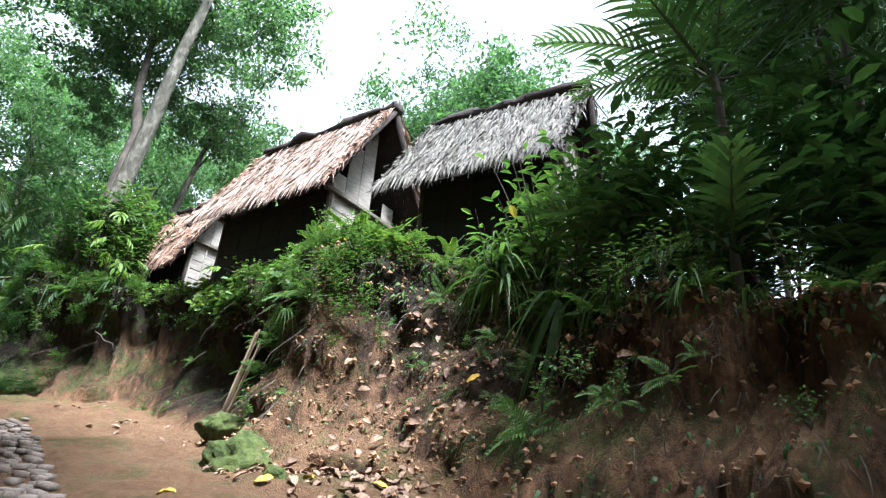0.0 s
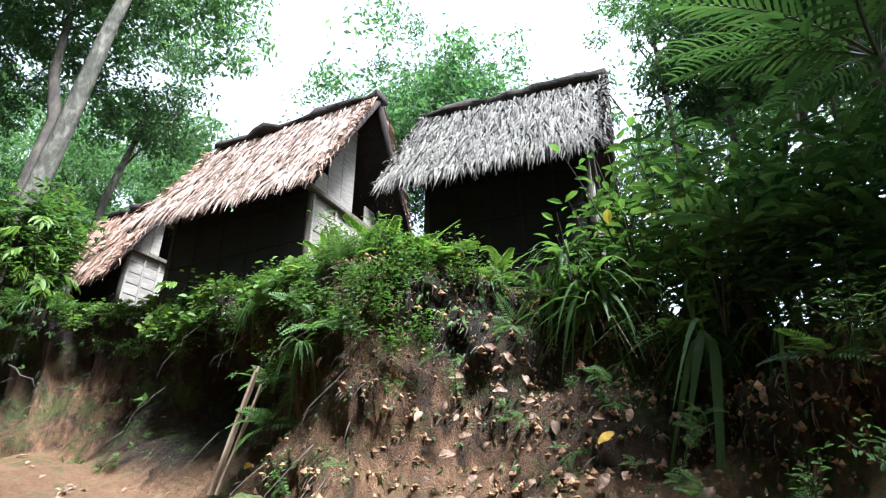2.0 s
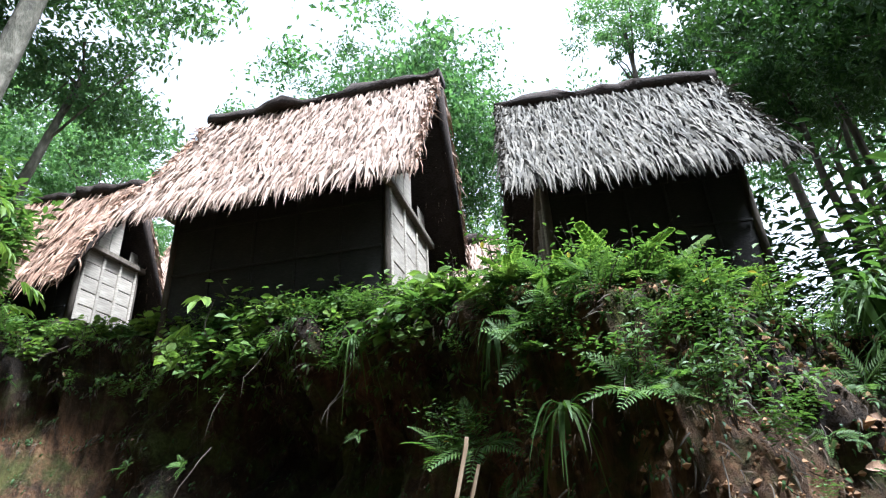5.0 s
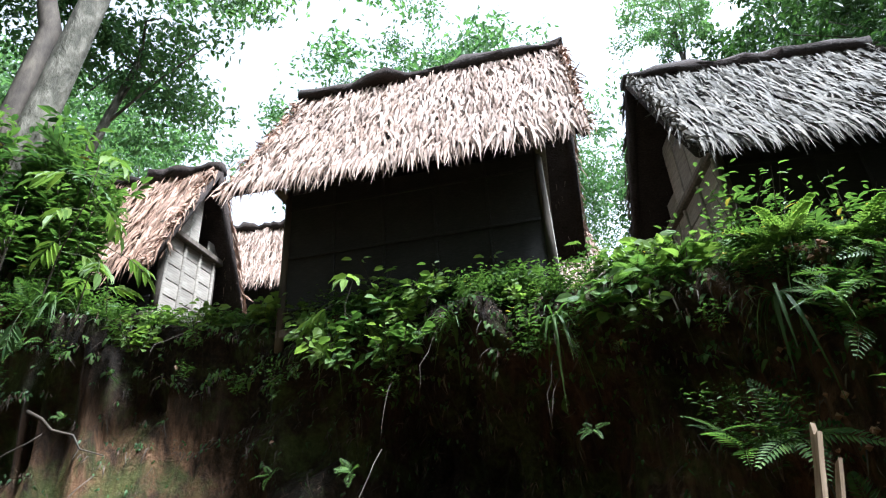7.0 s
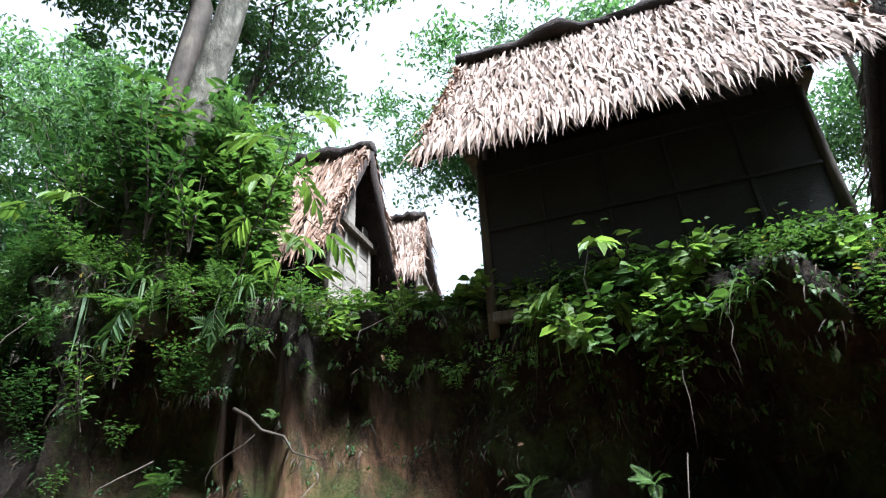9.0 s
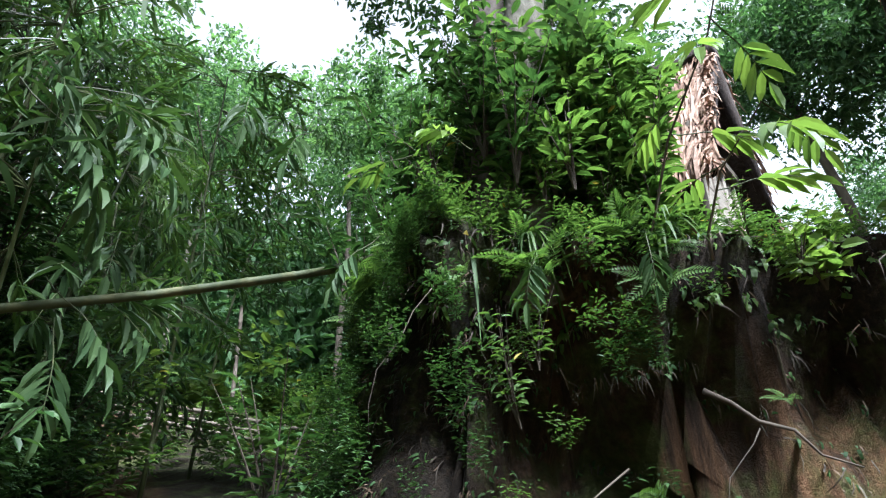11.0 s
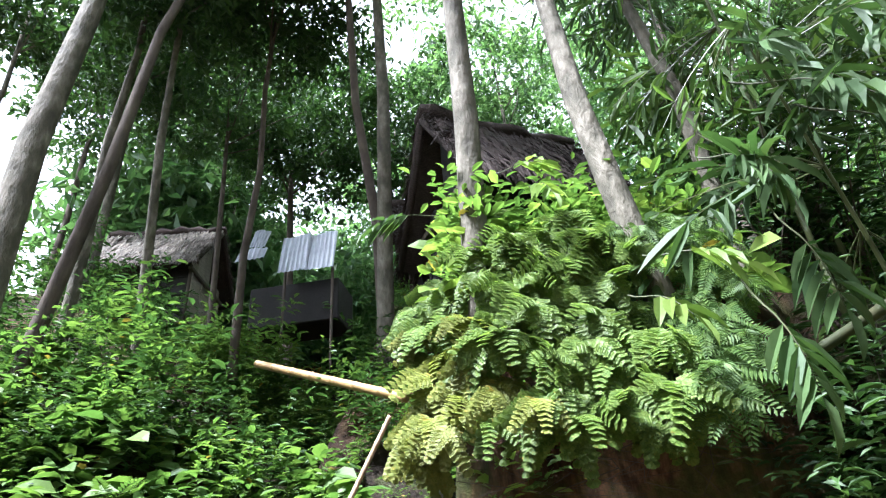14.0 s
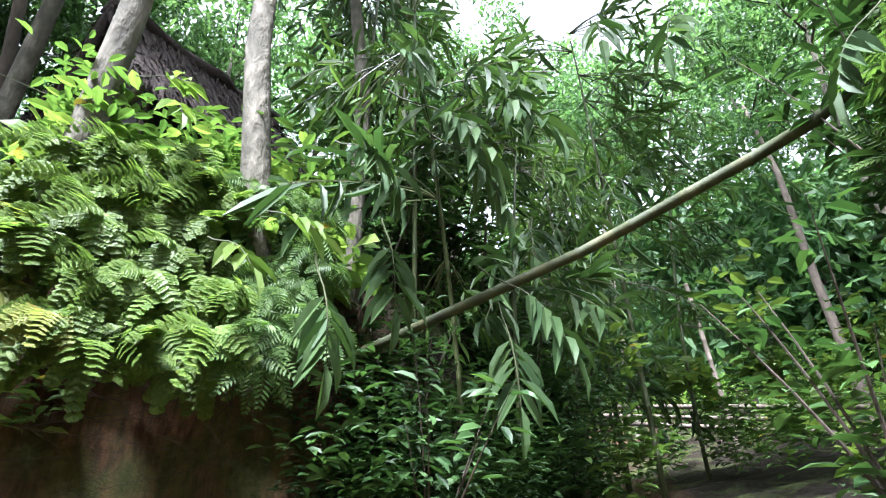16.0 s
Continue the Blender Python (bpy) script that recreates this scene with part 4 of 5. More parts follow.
stem_tree((-13.0, 2.62, 6.6), (-13.0, 2.62, 9.7), "thick pale leaning tree on the slope", 0.16, 26, CROWNS_DARK, M_BARK_PALE, 9, 0.7)
stem_tree((-13.5, 2.9, 6.5), (-13.5, 3.25, 8.7), "dark tree beside the pale leaning one", 0.08, 27, CROWNS_DARK, M_BARK_DARK, 9, 0.65)
stem_tree((-14.95, 1.68, 7.1), (-14.54, 2.02, 9.81), POLE_TREE, 0.09, 28, CROWNS_DARK, M_BARK_PALE, 6.5, 0.95)
stem_tree((-15.44, 2.34, 7.24), (-14.7, 2.68, 10.17), POLE_TREE, 0.08, 29, CROWNS_DARK, M_BARK_PALE, 6.5, 0.95)
stem_tree((-16.2, 3.4, 7.5), (-15.7, 3.7, 9.9), POLE_TREE, 0.07, 30, CROWNS_DARK, M_BARK_DARK, 6, 0.8)
for i, (x, y, h, cr, sc) in enumerate([
        (-19.5, 8.0, 9, 0, 1.1), (-18.5, 12.0, 8.5, 0, 0.8), (-21.5, 5.0, 8, 1, 1.2), (-19.5, 1.0, 7, 1, 1.1), (-17.2, -0.2, 6.5, 1, 1.0), (-22.5, 1.5, 7.5, 1, 1.2),
        (-16.0, -2.5, 7, 1, 1.1), (-20.5, -4.5, 7.5, 1, 1.2), (-24.5, -2.0, 8, 1, 1.3), (-26, 7, 9, 0, 1.4), (-24, 11, 9, 0, 1.4), (-22, 15, 9, 0, 1.3),
        (-18.5, 17.5, 8, 0, 1.1), (-14.8, 19.5, 8, 0, 1.2), (-21, 20, 9, 0, 1.4), (-17, 24, 9, 0, 1.5), (-12.2, 22.5, 9, 0, 1.3), (-25, 25, 10, 0, 1.6),
        (-12.2, 16.4, 6.5, 0, 0.8), (-10.5, 18.8, 6.5, 0, 0.9), (-9.2, 23, 5.5, 0, 0.9), (-30, 16, 10, 0, 1.7), (-31, 3, 10, 0, 1.7), (-29, -6, 10, 1, 1.7)]):
    simple_tree(x, y, h, 100 + i, (CROWNS, CROWNS_DARK)[cr], (M_BARK_PALE, M_BARK_DARK)[i % 2], 0.08 + 0.03 * (i % 3), sc)
# far crowns low behind the huts
for i, (x, y, h, sc) in enumerate([(-12.5, 26, 5.5, 0.9), (-8.5, 29, 5.0, 0.9), (-5, 31, 4.0, 0.9), (4.2, 21, 7.5, 0.8), (2.5, 26, 6.5, 0.8), (10, 20, 9, 1.1), (13, 15, 10, 1.2)]):
    simple_tree(x, y, h, 160 + i, CROWNS_FAR, M_BARK_DARK, 0.16, sc, "broad hazy tree beyond the village")
# dense dark trees on the near side of the terrace and along the lane
for i, (x, y, h, sc) in enumerate([(5.0, 9.0, 6.5, 0.9), (6.8, 10.8, 7.5, 0.9), (3.2, 5.6, 5.2, 0.75), (4.6, 7.0, 5.8, 0.8), (5.4, 4.2, 5.2, 0.9), (7.6, 6.6, 7, 1.0), (3.2, 3.0, 4.6, 0.8), (6.0, 1.5, 6, 1.0), (9.5, 9.5, 8, 1.1), (3.4, 8.6, 4.4, 0.55)]):
    simple_tree(x, y, h, 180 + i, CROWNS_DARK, M_BARK_DARK, 0.09, sc, "dark leafy understorey tree beside the old hut")
# unseen trees added on the valley side to block sky light from the bank
for i, (x, y, h, sc) in enumerate([(-4.5, -3.0, 5.5, 1.2), (-0.5, -4.5, 5.5, 1.3), (-6.9, -1.5, 5.5, 1.1), (-2.6, -2.2, 5.0, 1.1), (-6.0, -6.5, 8, 1.5), (5.5, -5, 8, 1.5), (0, -9, 9, 1.6), (-5.2, 0.6, 9.5, 1.5), (-2.2, -1.2, 9.0, 1.4), (-8.6, -2.6, 8, 1.6), (3.6, 0.4, 5.0, 1.0), (-3.4, 1.2, 6.5, 1.0), (-6.6, 2.4, 6.8, 0.9)]):
    simple_tree(x, y, h, 220 + i, CROWNS_DARK, M_BARK_DARK, 0.13, sc, "unseen tree added on the valley side to shade the bank")

BASE_S = [p[0] * UX + p[1] * UY for p in TERRACE[:18]]
BASE_N = [p[0] * UY - p[1] * UX for p in TERRACE[:18]]


def lip(s, d):
    """A place d metres in from the foot of the bank at s metres along it."""
    x, y = sn(s, float(np.interp(s, BASE_S, BASE_N)) + d)
    return x, y, gz(x, y)


OUT = math.degrees(math.atan2(-0.741, -0.671))  # heading out over the lane
# tangle along the rooted lip
RL = random.Random(17)
for i in range(210):
    s = RL.uniform(5.2, 15.2) if i < 150 else RL.uniform(-1.5, 5.0)
    x, y, z = lip(s, RL.uniform(0.45, 1.25) + (0.7 if 2.8 < s < 5 else 0))
    k = RL.random()
    if 7.2 < s < 12.4 and k < 0.62:
        shrub(x, y, z - 0.02, RL.uniform(0.5, 0.9), BROAD, "broad-leaved plant with large green leaves on the bank edge", RL, RL.uniform(0, 35), OUT)
    elif k < 0.4:
        shrub(x, y, z - 0.03, RL.uniform(0.3, 0.55), SHRUBS, "low broad-leaved weed rooted in the bank edge", RL, RL.uniform(0, 30), OUT)
    elif k < 0.72:
        fern(x, y, z, RL.uniform(0.45, 0.85), FRONDS_DARK, "green fern hanging over the bank edge", 7, RL.uniform(10, 50), OUT + RL.uniform(-40, 40), 300, RL)
    else:
        grass(x, y, z, RL.uniform(0.35, 0.75), RL.choice(GRASSES), "tuft of drooping grass on the bank edge", RL.uniform(0, 360), 0)
# the mound below the pale hut, thick with ferns
for i in range(16):
    x, y, z = lip(RL.uniform(5.6, 7.6), RL.uniform(0.3, 1.3))
    fern(x, y, z + RL.uniform(0, 0.12), RL.uniform(0.5, 0.8), FRONDS_DARK, "dark fern on the overgrown mound", 8, RL.uniform(0, 45), OUT + RL.uniform(-60, 60), 330, RL)
for s, d, sc in ((5.6, 1.4, 0.9), (5.9, 1.2, 0.95), (6.3, 1.1, 0.85), (5.3, 1.4, 0.75), (6.7, 0.8, 0.7), (5.05, 1.9, 0.7)):
    x, y, z = lip(s, d)
    fern(x, y, z + 0.1, sc, FRONDS, "bright green fern on top of the mound", 9, 10, OUT, 340, RL)
for i in range(10):
    x, y, z = lip(RL.uniform(5.4, 7.4), RL.uniform(0.7, 1.6))
    shrub(x, y, z, RL.uniform(0.45, 0.75), SHRUBS, "leafy shrub on the overgrown mound", RL)
# the tall clump by the old hut: reeds, broad leaves and hanging straps
for i in range(13):
    x, y, z = lip(RL.uniform(3.2, 4.5) - 0.15, RL.uniform(1.15, 1.9))
    grass(x, y, z + RL.uniform(0, 0.35), RL.uniform(0.8, 1.25), GRASSES[i % 2], "clump of long hanging strap grass by the old hut", RL.uniform(0, 360), 15)
for i in range(12):
    x, y, z = lip(RL.uniform(3.1, 4.4) - 0.15, RL.uniform(1.2, 2.0))
    shrub(x, y, z, RL.uniform(0.8, 1.45), SHRUBS[:2], "tall leafy shrub beside the old hut", RL)
for i in range(2):
    x, y, z = lip(RL.uniform(3.2, 4.3), RL.uniform(1.0, 1.5))
    grass(x, y, z + 0.15, 0.65, GRASS_DRY, "withered straw-coloured grass hanging down", RL.uniform(0, 360), 20)
# dark thicket over the near bank
palm(1.35, 4.3, gz(1.35, 4.3), "young rattan palm with long feathery fronds", 1.9, 9, 0.85, 41, PALM_FRONDS[:1], (-60, 10), 0.04)
palm(1.15, 4.0, gz(1.15, 4.0), "low palm with broad arching leaflets", 0.35, 7, 0.75, 42, PALM_FRONDS[1:], (-45, 5), 0.035)
palm(0.75, 4.75, gz(0.75, 4.75), "low palm with broad dark leaflets", 0.5, 7, 0.7, 43, PALM_FRONDS[1:], (-35, 25), 0.035)
palm(2.1, 3.4, gz(2.1, 3.4), "feathery palm in the dark thicket", 2.4, 9, 0.9, 44, PALM_FRONDS[:2], (-50, 20), 0.045)
palm(-2.6, 19.5, gz(-2.6, 19.5), "tall coconut palm behind the huts", 7.6, 12, 1.3, 45, PALM_FRONDS[:1], (-60, 15), 0.11, (-0.8, 0))
# the bush wrapped round the foot of the pale tree at the bend
for i in range(5):
    x, y = -8.05 + RL.uniform(-0.2, 0.2), 10.5 + RL.uniform(-0.15, 0.15)
    shrub(x, y, gz(x, y), RL.uniform(0.6, 0.95), TALL, "tall bright leafy shrub on the corner of the bank", RL)
for i in range(9):
    x, y = -8.4 + RL.gauss(0, 0.25), 10.85 + RL.gauss(0, 0.22)
    if gz(x, y) < 4.4:
        x, y = -8.45 + RL.uniform(-0.2, 0.2), 11.1
    shrub(x, y, gz(x, y), RL.uniform(0.6, 0.85), TALL, "tall bright leafy shrub on the corner of the bank", RL)
for i in range(34):
    x, y = -8.7 + RL.gauss(0, 0.5), 10.7 + RL.gauss(0, 0.45)
    if gz(x, y) < 4.3:
        continue
    shrub(x, y, gz(x, y) + RL.uniform(0, 0.9), RL.uniform(0.6, 1.1), SHRUBS if i % 3 else SHRUBS_DARK, "leafy bush round the trees at the bend", RL)
for i in range(16):
    x, y = -9.7 + RL.gauss(0, 0.45), 11.2 + RL.gauss(0, 0.5)
    shrub(x, y, gz(x, y) + RL.uniform(0, 0.4), RL.uniform(0.8, 1.3), SHRUBS_DARK, "dark bush behind the corner of the bank", RL)
palm(-8.3, 10.7, gz(-8.3, 10.7), "young palm with drooping leaflets at the bend", 1.5, 8, 0.6, 46, PALM_FRONDS[2:], (-50, 30), 0.03, (0.2, -0.2))
for i in range(16):
    x, y, z = lip(RL.uniform(12.2, 14.8), RL.uniform(0.25, 0.6))
    fern(x, y, z, RL.uniform(0.35, 0.6), FRONDS_DARK, "fern hanging from the undercut corner", 6, RL.uniform(30, 70), OUT + RL.uniform(-60, 60), 220, RL)
# the fern curtain on the west bank
RF = random.Random(23)
for i in range(190):
    v = RF.uniform(0, 1)
    y = RF.uniform(6.7, 8.75)
    x = -11.95 - 0.5 * v + RF.uniform(-0.12, 0.15) - max(0, 7.2 - y) * 0.8
    z = 3.95 + 1.45 * v + RF.uniform(-0.1, 0.1)
    forms = LACY_YELLOW if y < 7.25 + RF.uniform(-0.3, 0.3) and v < 0.6 else LACY if y < 8.2 else FRONDS_DARK
    fern(x, y, z, RF.uniform(0.42, 0.72), forms, "lacy fern hanging down the west bank", 4, RF.uniform(62, 100), RF.uniform(-35, 35), 110, RF)
for i in range(20):
    y = RF.uniform(6.9, 11.0)
    x = -12.9 - RF.uniform(0, 1.3) - max(0, y - 9) * 0.4
    shrub(x, y, gz(x, y), RF.uniform(0.6, 1.1), SHRUBS, "leafy shrub among the ferns on the bank top", RF)
for i in range(26):
    y = RF.uniform(8.9, 12.2)
    x = -12.5 - max(0, y - 9) * 0.45 + RF.uniform(-0.9, 0.5)
    shrub(x, y, gz(x, y) + RF.uniform(0, 0.25), RF.uniform(0.6, 1.2), SHRUBS_DARK, "dark shrub at the foot of the bamboo", RF, RF.uniform(0, 30), 0)
# leafy slope to the south-west
for i in range(18):
    y, x = RF.uniform(3.4, 6.0), RF.uniform(-13.6, -11.8)
    fern(x, y, gz(x, y) + 0.05, RF.uniform(0.5, 0.8), FRONDS_DARK, "small fern on the slope", 7, 0, 0, 360, RF)
# undergrowth filling the gully, the wood floor and the ravine, and the woods on the far hill
def scatter(name, label, category, count, where, meshes, sizes, seed, lift=0.0):
    """One sheet of countless plants: copies of a few leafy forms joined together."""
    rg = np.random.RandomState(seed)
    forms = []
    for me in meshes:
        co = np.empty(len(me.vertices) * 3)
        me.vertices.foreach_get("co", co)
        forms.append((co.reshape(-1, 3), [tuple(q.vertices) for q in me.polygons]))
    vs, fs, o = [], [], 0
    spots = [where(rg) for k in range(count)]
    zs = ground_height(np.array([q[0] for q in spots]), np.array([q[1] for q in spots]))
    for (x, y), z in zip(spots, zs):
        co, polys = forms[rg.randint(len(forms))]
        a, sc = rg.uniform(0, 2 * math.pi), rg.uniform(*sizes)
        c, s = math.cos(a) * sc, math.sin(a) * sc
        vs.append(np.stack([x + co[:, 0] * c - co[:, 1] * s, y + co[:, 0] * s + co[:, 1] * c, z + lift * rg.uniform(0, 1) + co[:, 2] * sc], -1))
        fs.extend(tuple(k + o for k in f) for f in polys)
        o += len(co)
    me = mesh_of(name, np.concatenate(vs), fs, meshes[0].materials[0])
    return tagged(new(name, me), label, category, kind="stuff")


def ravine_spot(rg):
    while True:
        x, y = rg.uniform(-22, -9.5), rg.uniform(10.6, 24)
        if edge_distance(np.array([x]), np.array([y]), TERRACE)[0] < -0.2 and math.hypot(x + 9, y - 7.5) > 4.2:
            return x, y


wood_spot = lambda rg: (rg.uniform(-22, -13.6), rg.uniform(-2.5, 12.5))
gully_spot = lambda rg: (rg.uniform(-18, -13.0), rg.uniform(5.6, 6.8))


def hill_spot(rg):
    a, r = rg.uniform(0.42, 1.22) * math.pi, 17 + 26 * rg.uniform(0, 1) ** 1.3
    return -8 + r * math.cos(a), 7 + r * math.sin(a)


LEAFY, DARK_LEAFY, BROAD_LEAFY = [f for st, f in SHRUBS], [f for st, f in SHRUBS_DARK], [BROAD[0][1], BROAD[2][1]]
scatter("undergrowth", "dense green undergrowth on the wood floor", "undergrowth", 170, wood_spot, LEAFY, (0.6, 1.2), 1)
scatter("undergrowth", "dense dark undergrowth on the wood floor", "undergrowth", 120, wood_spot, DARK_LEAFY, (0.6, 1.1), 2)
scatter("undergrowth", "leafy weeds choking the side gully", "undergrowth", 80, gully_spot, LEAFY, (0.35, 0.75), 3)
scatter("undergrowth", "dense green undergrowth in the ravine", "undergrowth", 190, ravine_spot, LEAFY, (0.8, 1.6), 4)
# A brighter leaf colour stands in for sun falling on the ravine.
scatter("undergrowth", "yellow-green undergrowth in the ravine, sunlight put into its leaf colour", "undergrowth", 110, ravine_spot, BROAD_LEAFY, (0.8, 1.5), 5, 1.2)
def lip_spot(rg):
    s = rg.uniform(5.0, 15.2)
    return sn(s, float(np.interp(s, BASE_S, BASE_N)) + rg.uniform(0.45, 1.5))


def thicket_spot(rg):
    s = rg.uniform(-2.4, 2.9)
    return sn(s, float(np.interp(s, BASE_S, BASE_N)) + rg.uniform(1.1, 3.0))


def corner_spot(rg):
    s = rg.uniform(12.6, 15.6)
    return sn(s, float(np.interp(s, BASE_S, BASE_N)) + rg.uniform(-0.1, 0.5))


def slope_spot(rg):
    while True:
        x, y = rg.uniform(-14.0, -11.2), rg.uniform(2.4, 5.9)
        if not (-13.2 < x < -12.0 and 4.3 < y < 5.5) or rg.uniform() < 0.3:
            return x, y



shed_spot = lambda rg: (rg.uniform(-17.7, -16.3), rg.uniform(2.4, 5.0))
bank_top_spot = lambda rg: (rg.uniform(-13.3, -12.5), rg.uniform(7.0, 8.9))


def grove_spot(rg):
    y = rg.uniform(8.7, 11.2)
    return -12.35 - max(0.0, y - 9.2) * 0.5 + rg.uniform(-0.35, 0.45), y


scatter("thicket", "dark dense thicket of shrubs over the near bank", "thicket", 48, thicket_spot, DARK_LEAFY, (0.7, 1.25), 9)
scatter("hanging_weeds", "dark weeds and dead fronds matting the undercut corner", "weeds", 200, corner_spot, [DARK_LEAFY[2]], (0.22, 0.42), 10)
scatter("slope_weeds", "glossy broad-leaved weeds covering the slope", "weeds", 60, slope_spot, LEAFY[:2], (0.6, 1.0), 11)
scatter("slope_weeds", "broad-leaved weeds with large glossy leaves on the slope", "weeds", 80, slope_spot, [BROAD[1][1]], (0.8, 1.3), 12)
scatter("slope_weeds", "dark low weeds on the slope", "weeds", 40, slope_spot, DARK_LEAFY, (0.4, 0.7), 15)
scatter("undergrowth", "green undergrowth before the zinc shed", "undergrowth", 26, shed_spot, [f for st, f in TALL], (0.5, 0.8), 13)
scatter("bank_shrubs", "leafy green shrubs crowding the top of the west bank", "shrubs", 34, bank_top_spot, LEAFY[:2], (0.7, 1.25), 16)
scatter("bank_shrubs", "bright broad-leaved plants on top of the west bank", "shrubs", 22, bank_top_spot, BROAD_LEAFY, (0.9, 1.6), 17, 0.4)
scatter("grove_weeds", "dark shrubs crowding the foot of the bamboo grove", "weeds", 60, grove_spot, DARK_LEAFY, (0.45, 0.85), 14)
scatter("groundcover", "low broad-leaved groundcover along the bank edge", "groundcover", 420, lip_spot, [LEAFY[2]], (0.28, 0.55), 8)
east_spot = lambda rg: (rg.uniform(2.2, 12), rg.uniform(1.0, 13))
scatter("undergrowth", "dark undergrowth crowding behind the old hut", "undergrowth", 170, east_spot, DARK_LEAFY, (1.0, 1.9), 7, 0.6)
FAR_CLUMPS = [crown_mesh(71, (1.6, 1.6, 1.5), 26, 26, 0.34, M_LEAF_FAR, 0.2, 0.5)[0], crown_mesh(72, (1.3, 1.3, 2.0), 26, 26, 0.34, M_LEAF_FAR, 0.2, 0.5)[0]]
scatter("far_woods", "hazy green woods on the far hillside", "woods", 300, hill_spot, FAR_CLUMPS, (0.9, 1.7), 6, 5.0)


def bamboo_spray(seed, n=60, length=0.9, leaf=0.26, mat=None):
    """A drooping spray of bamboo: thin twigs with long pointed leaves in fans."""
    rg = np.random.RandomState(seed)
    groups, pos, al, no, ln = [], [], [], [], []
    for k in range(7):
        az = rg.uniform(-0.7, 0.7)
        d = np.array((math.cos(az), math.sin(az), rg.uniform(-0.5, 0.15)))
        pts = [d * length * t + np.array((0, 0, -0.35 * length * t * t)) for t in np.linspace(0, 1, 5)]
        groups.append(tube(pts, [0.006, 0.005, 0.004, 0.003, 0.002], 4))
        for j in range(n // 7):
            t = rg.uniform(0.35, 1.0)
            p = np.array([np.interp(t, np.linspace(0, 1, 5), [q[c] for q in pts]) for c in range(3)])
            pos.append(p); al.append(d * 0.6 + rg.normal(0, 0.55, 3) + np.array((0, 0, -0.55))); no.append(rg.normal(0, 0.5, 3) + np.array((0, 0, 1))); ln.append(leaf * rg.uniform(0.6, 1.25))
    twig = mesh_of("twig", *join(*groups), M_BAMBOO)
    return twig, mesh_of("leaves", *leaves(pos, al, no, ln, np.array(ln) * 0.17, "six", 1.0), mat or M_LEAF_DARK)


SPRAYS = [bamboo_spray(1, 60, 0.9, 0.26, M_LEAF), bamboo_spray(2, 70, 1.0, 0.3, M_PALM), bamboo_spray(3, 56, 0.8, 0.24, M_LEAF)]


def bamboo(x, y, height, seed, r=0.035, lean=0.8, sprays=14, label="green bamboo culm with drooping leaves"):
    rg = random.Random(seed)
    z = gz(x, y)
    b = thing("bamboo", label, "bamboo", pose(x, y, z), "bamboo grove")
    lx, ly = rg.uniform(-lean, lean), rg.uniform(-lean, lean)
    at = lambda t: Vector((lx * t * t, ly * t * t, height * t * (1 - 0.12 * t)))
    pts, rad = [Vector((0, 0, -0.2))], [r]
    m = int(height / 0.42)
    for k in range(1, m):
        t = k / m
        for e_, q in ((-0.012, 0.97), (0.0, 1.16), (0.012, 0.97)):
            pts.append(at(t + e_ / height))
            rad.append(r * (1 - 0.75 * t) * q)
    part("culm", tube_mesh("culm", pts, rad, M_BAMBOO, 8, 0, seed), b)
    for k in range(sprays):
        t = rg.uniform(0.25, 1.0)
        tw, lf = rg.choice(SPRAYS)
        sp = part("spray", tw, b, m=Matrix.Translation(at(t)) @ pose(0, 0, 0, 0, rg.uniform(-30, 20), rg.uniform(0, 360)) @ Matrix.Scale(rg.uniform(0.7, 1.3), 4))
        sp["kind"] = "stuff"
        part("spray_foliage", lf, sp)["kind"] = "stuff"
    return b


RB = random.Random(31)
for i in range(10):
    x, y = -15.2 + RB.gauss(0, 1.2), 12.6 + RB.gauss(0, 1.0)
    bamboo(x, y, RB.uniform(5, 8.5), 300 + i, RB.uniform(0.025, 0.045), 1.4, 11)
for i in range(3):
    x, y = -13.4 + RB.gauss(0, 0.5), 10.4 + RB.gauss(0, 0.6)
    bamboo(x, y, RB.uniform(4, 7), 340 + i, RB.uniform(0.02, 0.035), 1.6, 10)
for i, (x, y, h) in enumerate([(-12.9, 9.6, 5.0), (-12.7, 9.9, 4.2), (-13.3, 9.2, 6)]):
    bamboo(x, y, h, 360 + i, 0.025, 1.3, 5)


# ---- lane: cobbles, stones, fallen leaves ----
def cobble_mesh(seed):
    rg = random.Random(seed)
    bm = bmesh.new()
    bmesh.ops.create_icosphere(bm, subdivisions=1, radius=1.0)
    for v in bm.verts:
        v.co *= rg.uniform(0.85, 1.12)
        v.co.z = max(min(v.co.z, 0.62), -0.7) * 0.45
    me = bpy.data.meshes.new("cobble")
    bm.to_mesh(me)
    bm.free()
    me.materials.append(M_STONE)
    me.polygons.foreach_set("use_smooth", [True] * len(me.polygons))
    return me


COBBLES = [cobble_mesh(k) for k in range(6)]
RC = random.Random(9)
spots = []
s = 2.4
while s < 9.5:
    n = -1.1 + RC.uniform(-0.05, 0.05)
    edge_n = 0.62 + 0.075 * s
    while n < edge_n:
        spots.append((s + RC.uniform(-0.025, 0.025), n + RC.uniform(-0.02, 0.02)))
        n += 0.112
    s += 0.092
near = [q for q in spots if 3.2 < q[0] < 7.0 and q[1] > 0.2]
RC.shuffle(near)
lane_cobbles = set(near[:300])
for q in spots:
    if q in lane_cobbles:
        x, y = sn(*q)
        k = RC.uniform(0.8, 1.15)
        part("cobble", RC.choice(COBBLES), ground, m=pose(x, y, gz(x, y) + 0.012, RC.uniform(-6, 6), RC.uniform(-6, 6), RC.uniform(0, 360)) @ Matrix.Diagonal((0.066 * k, 0.052 * k, 0.075, 1)))
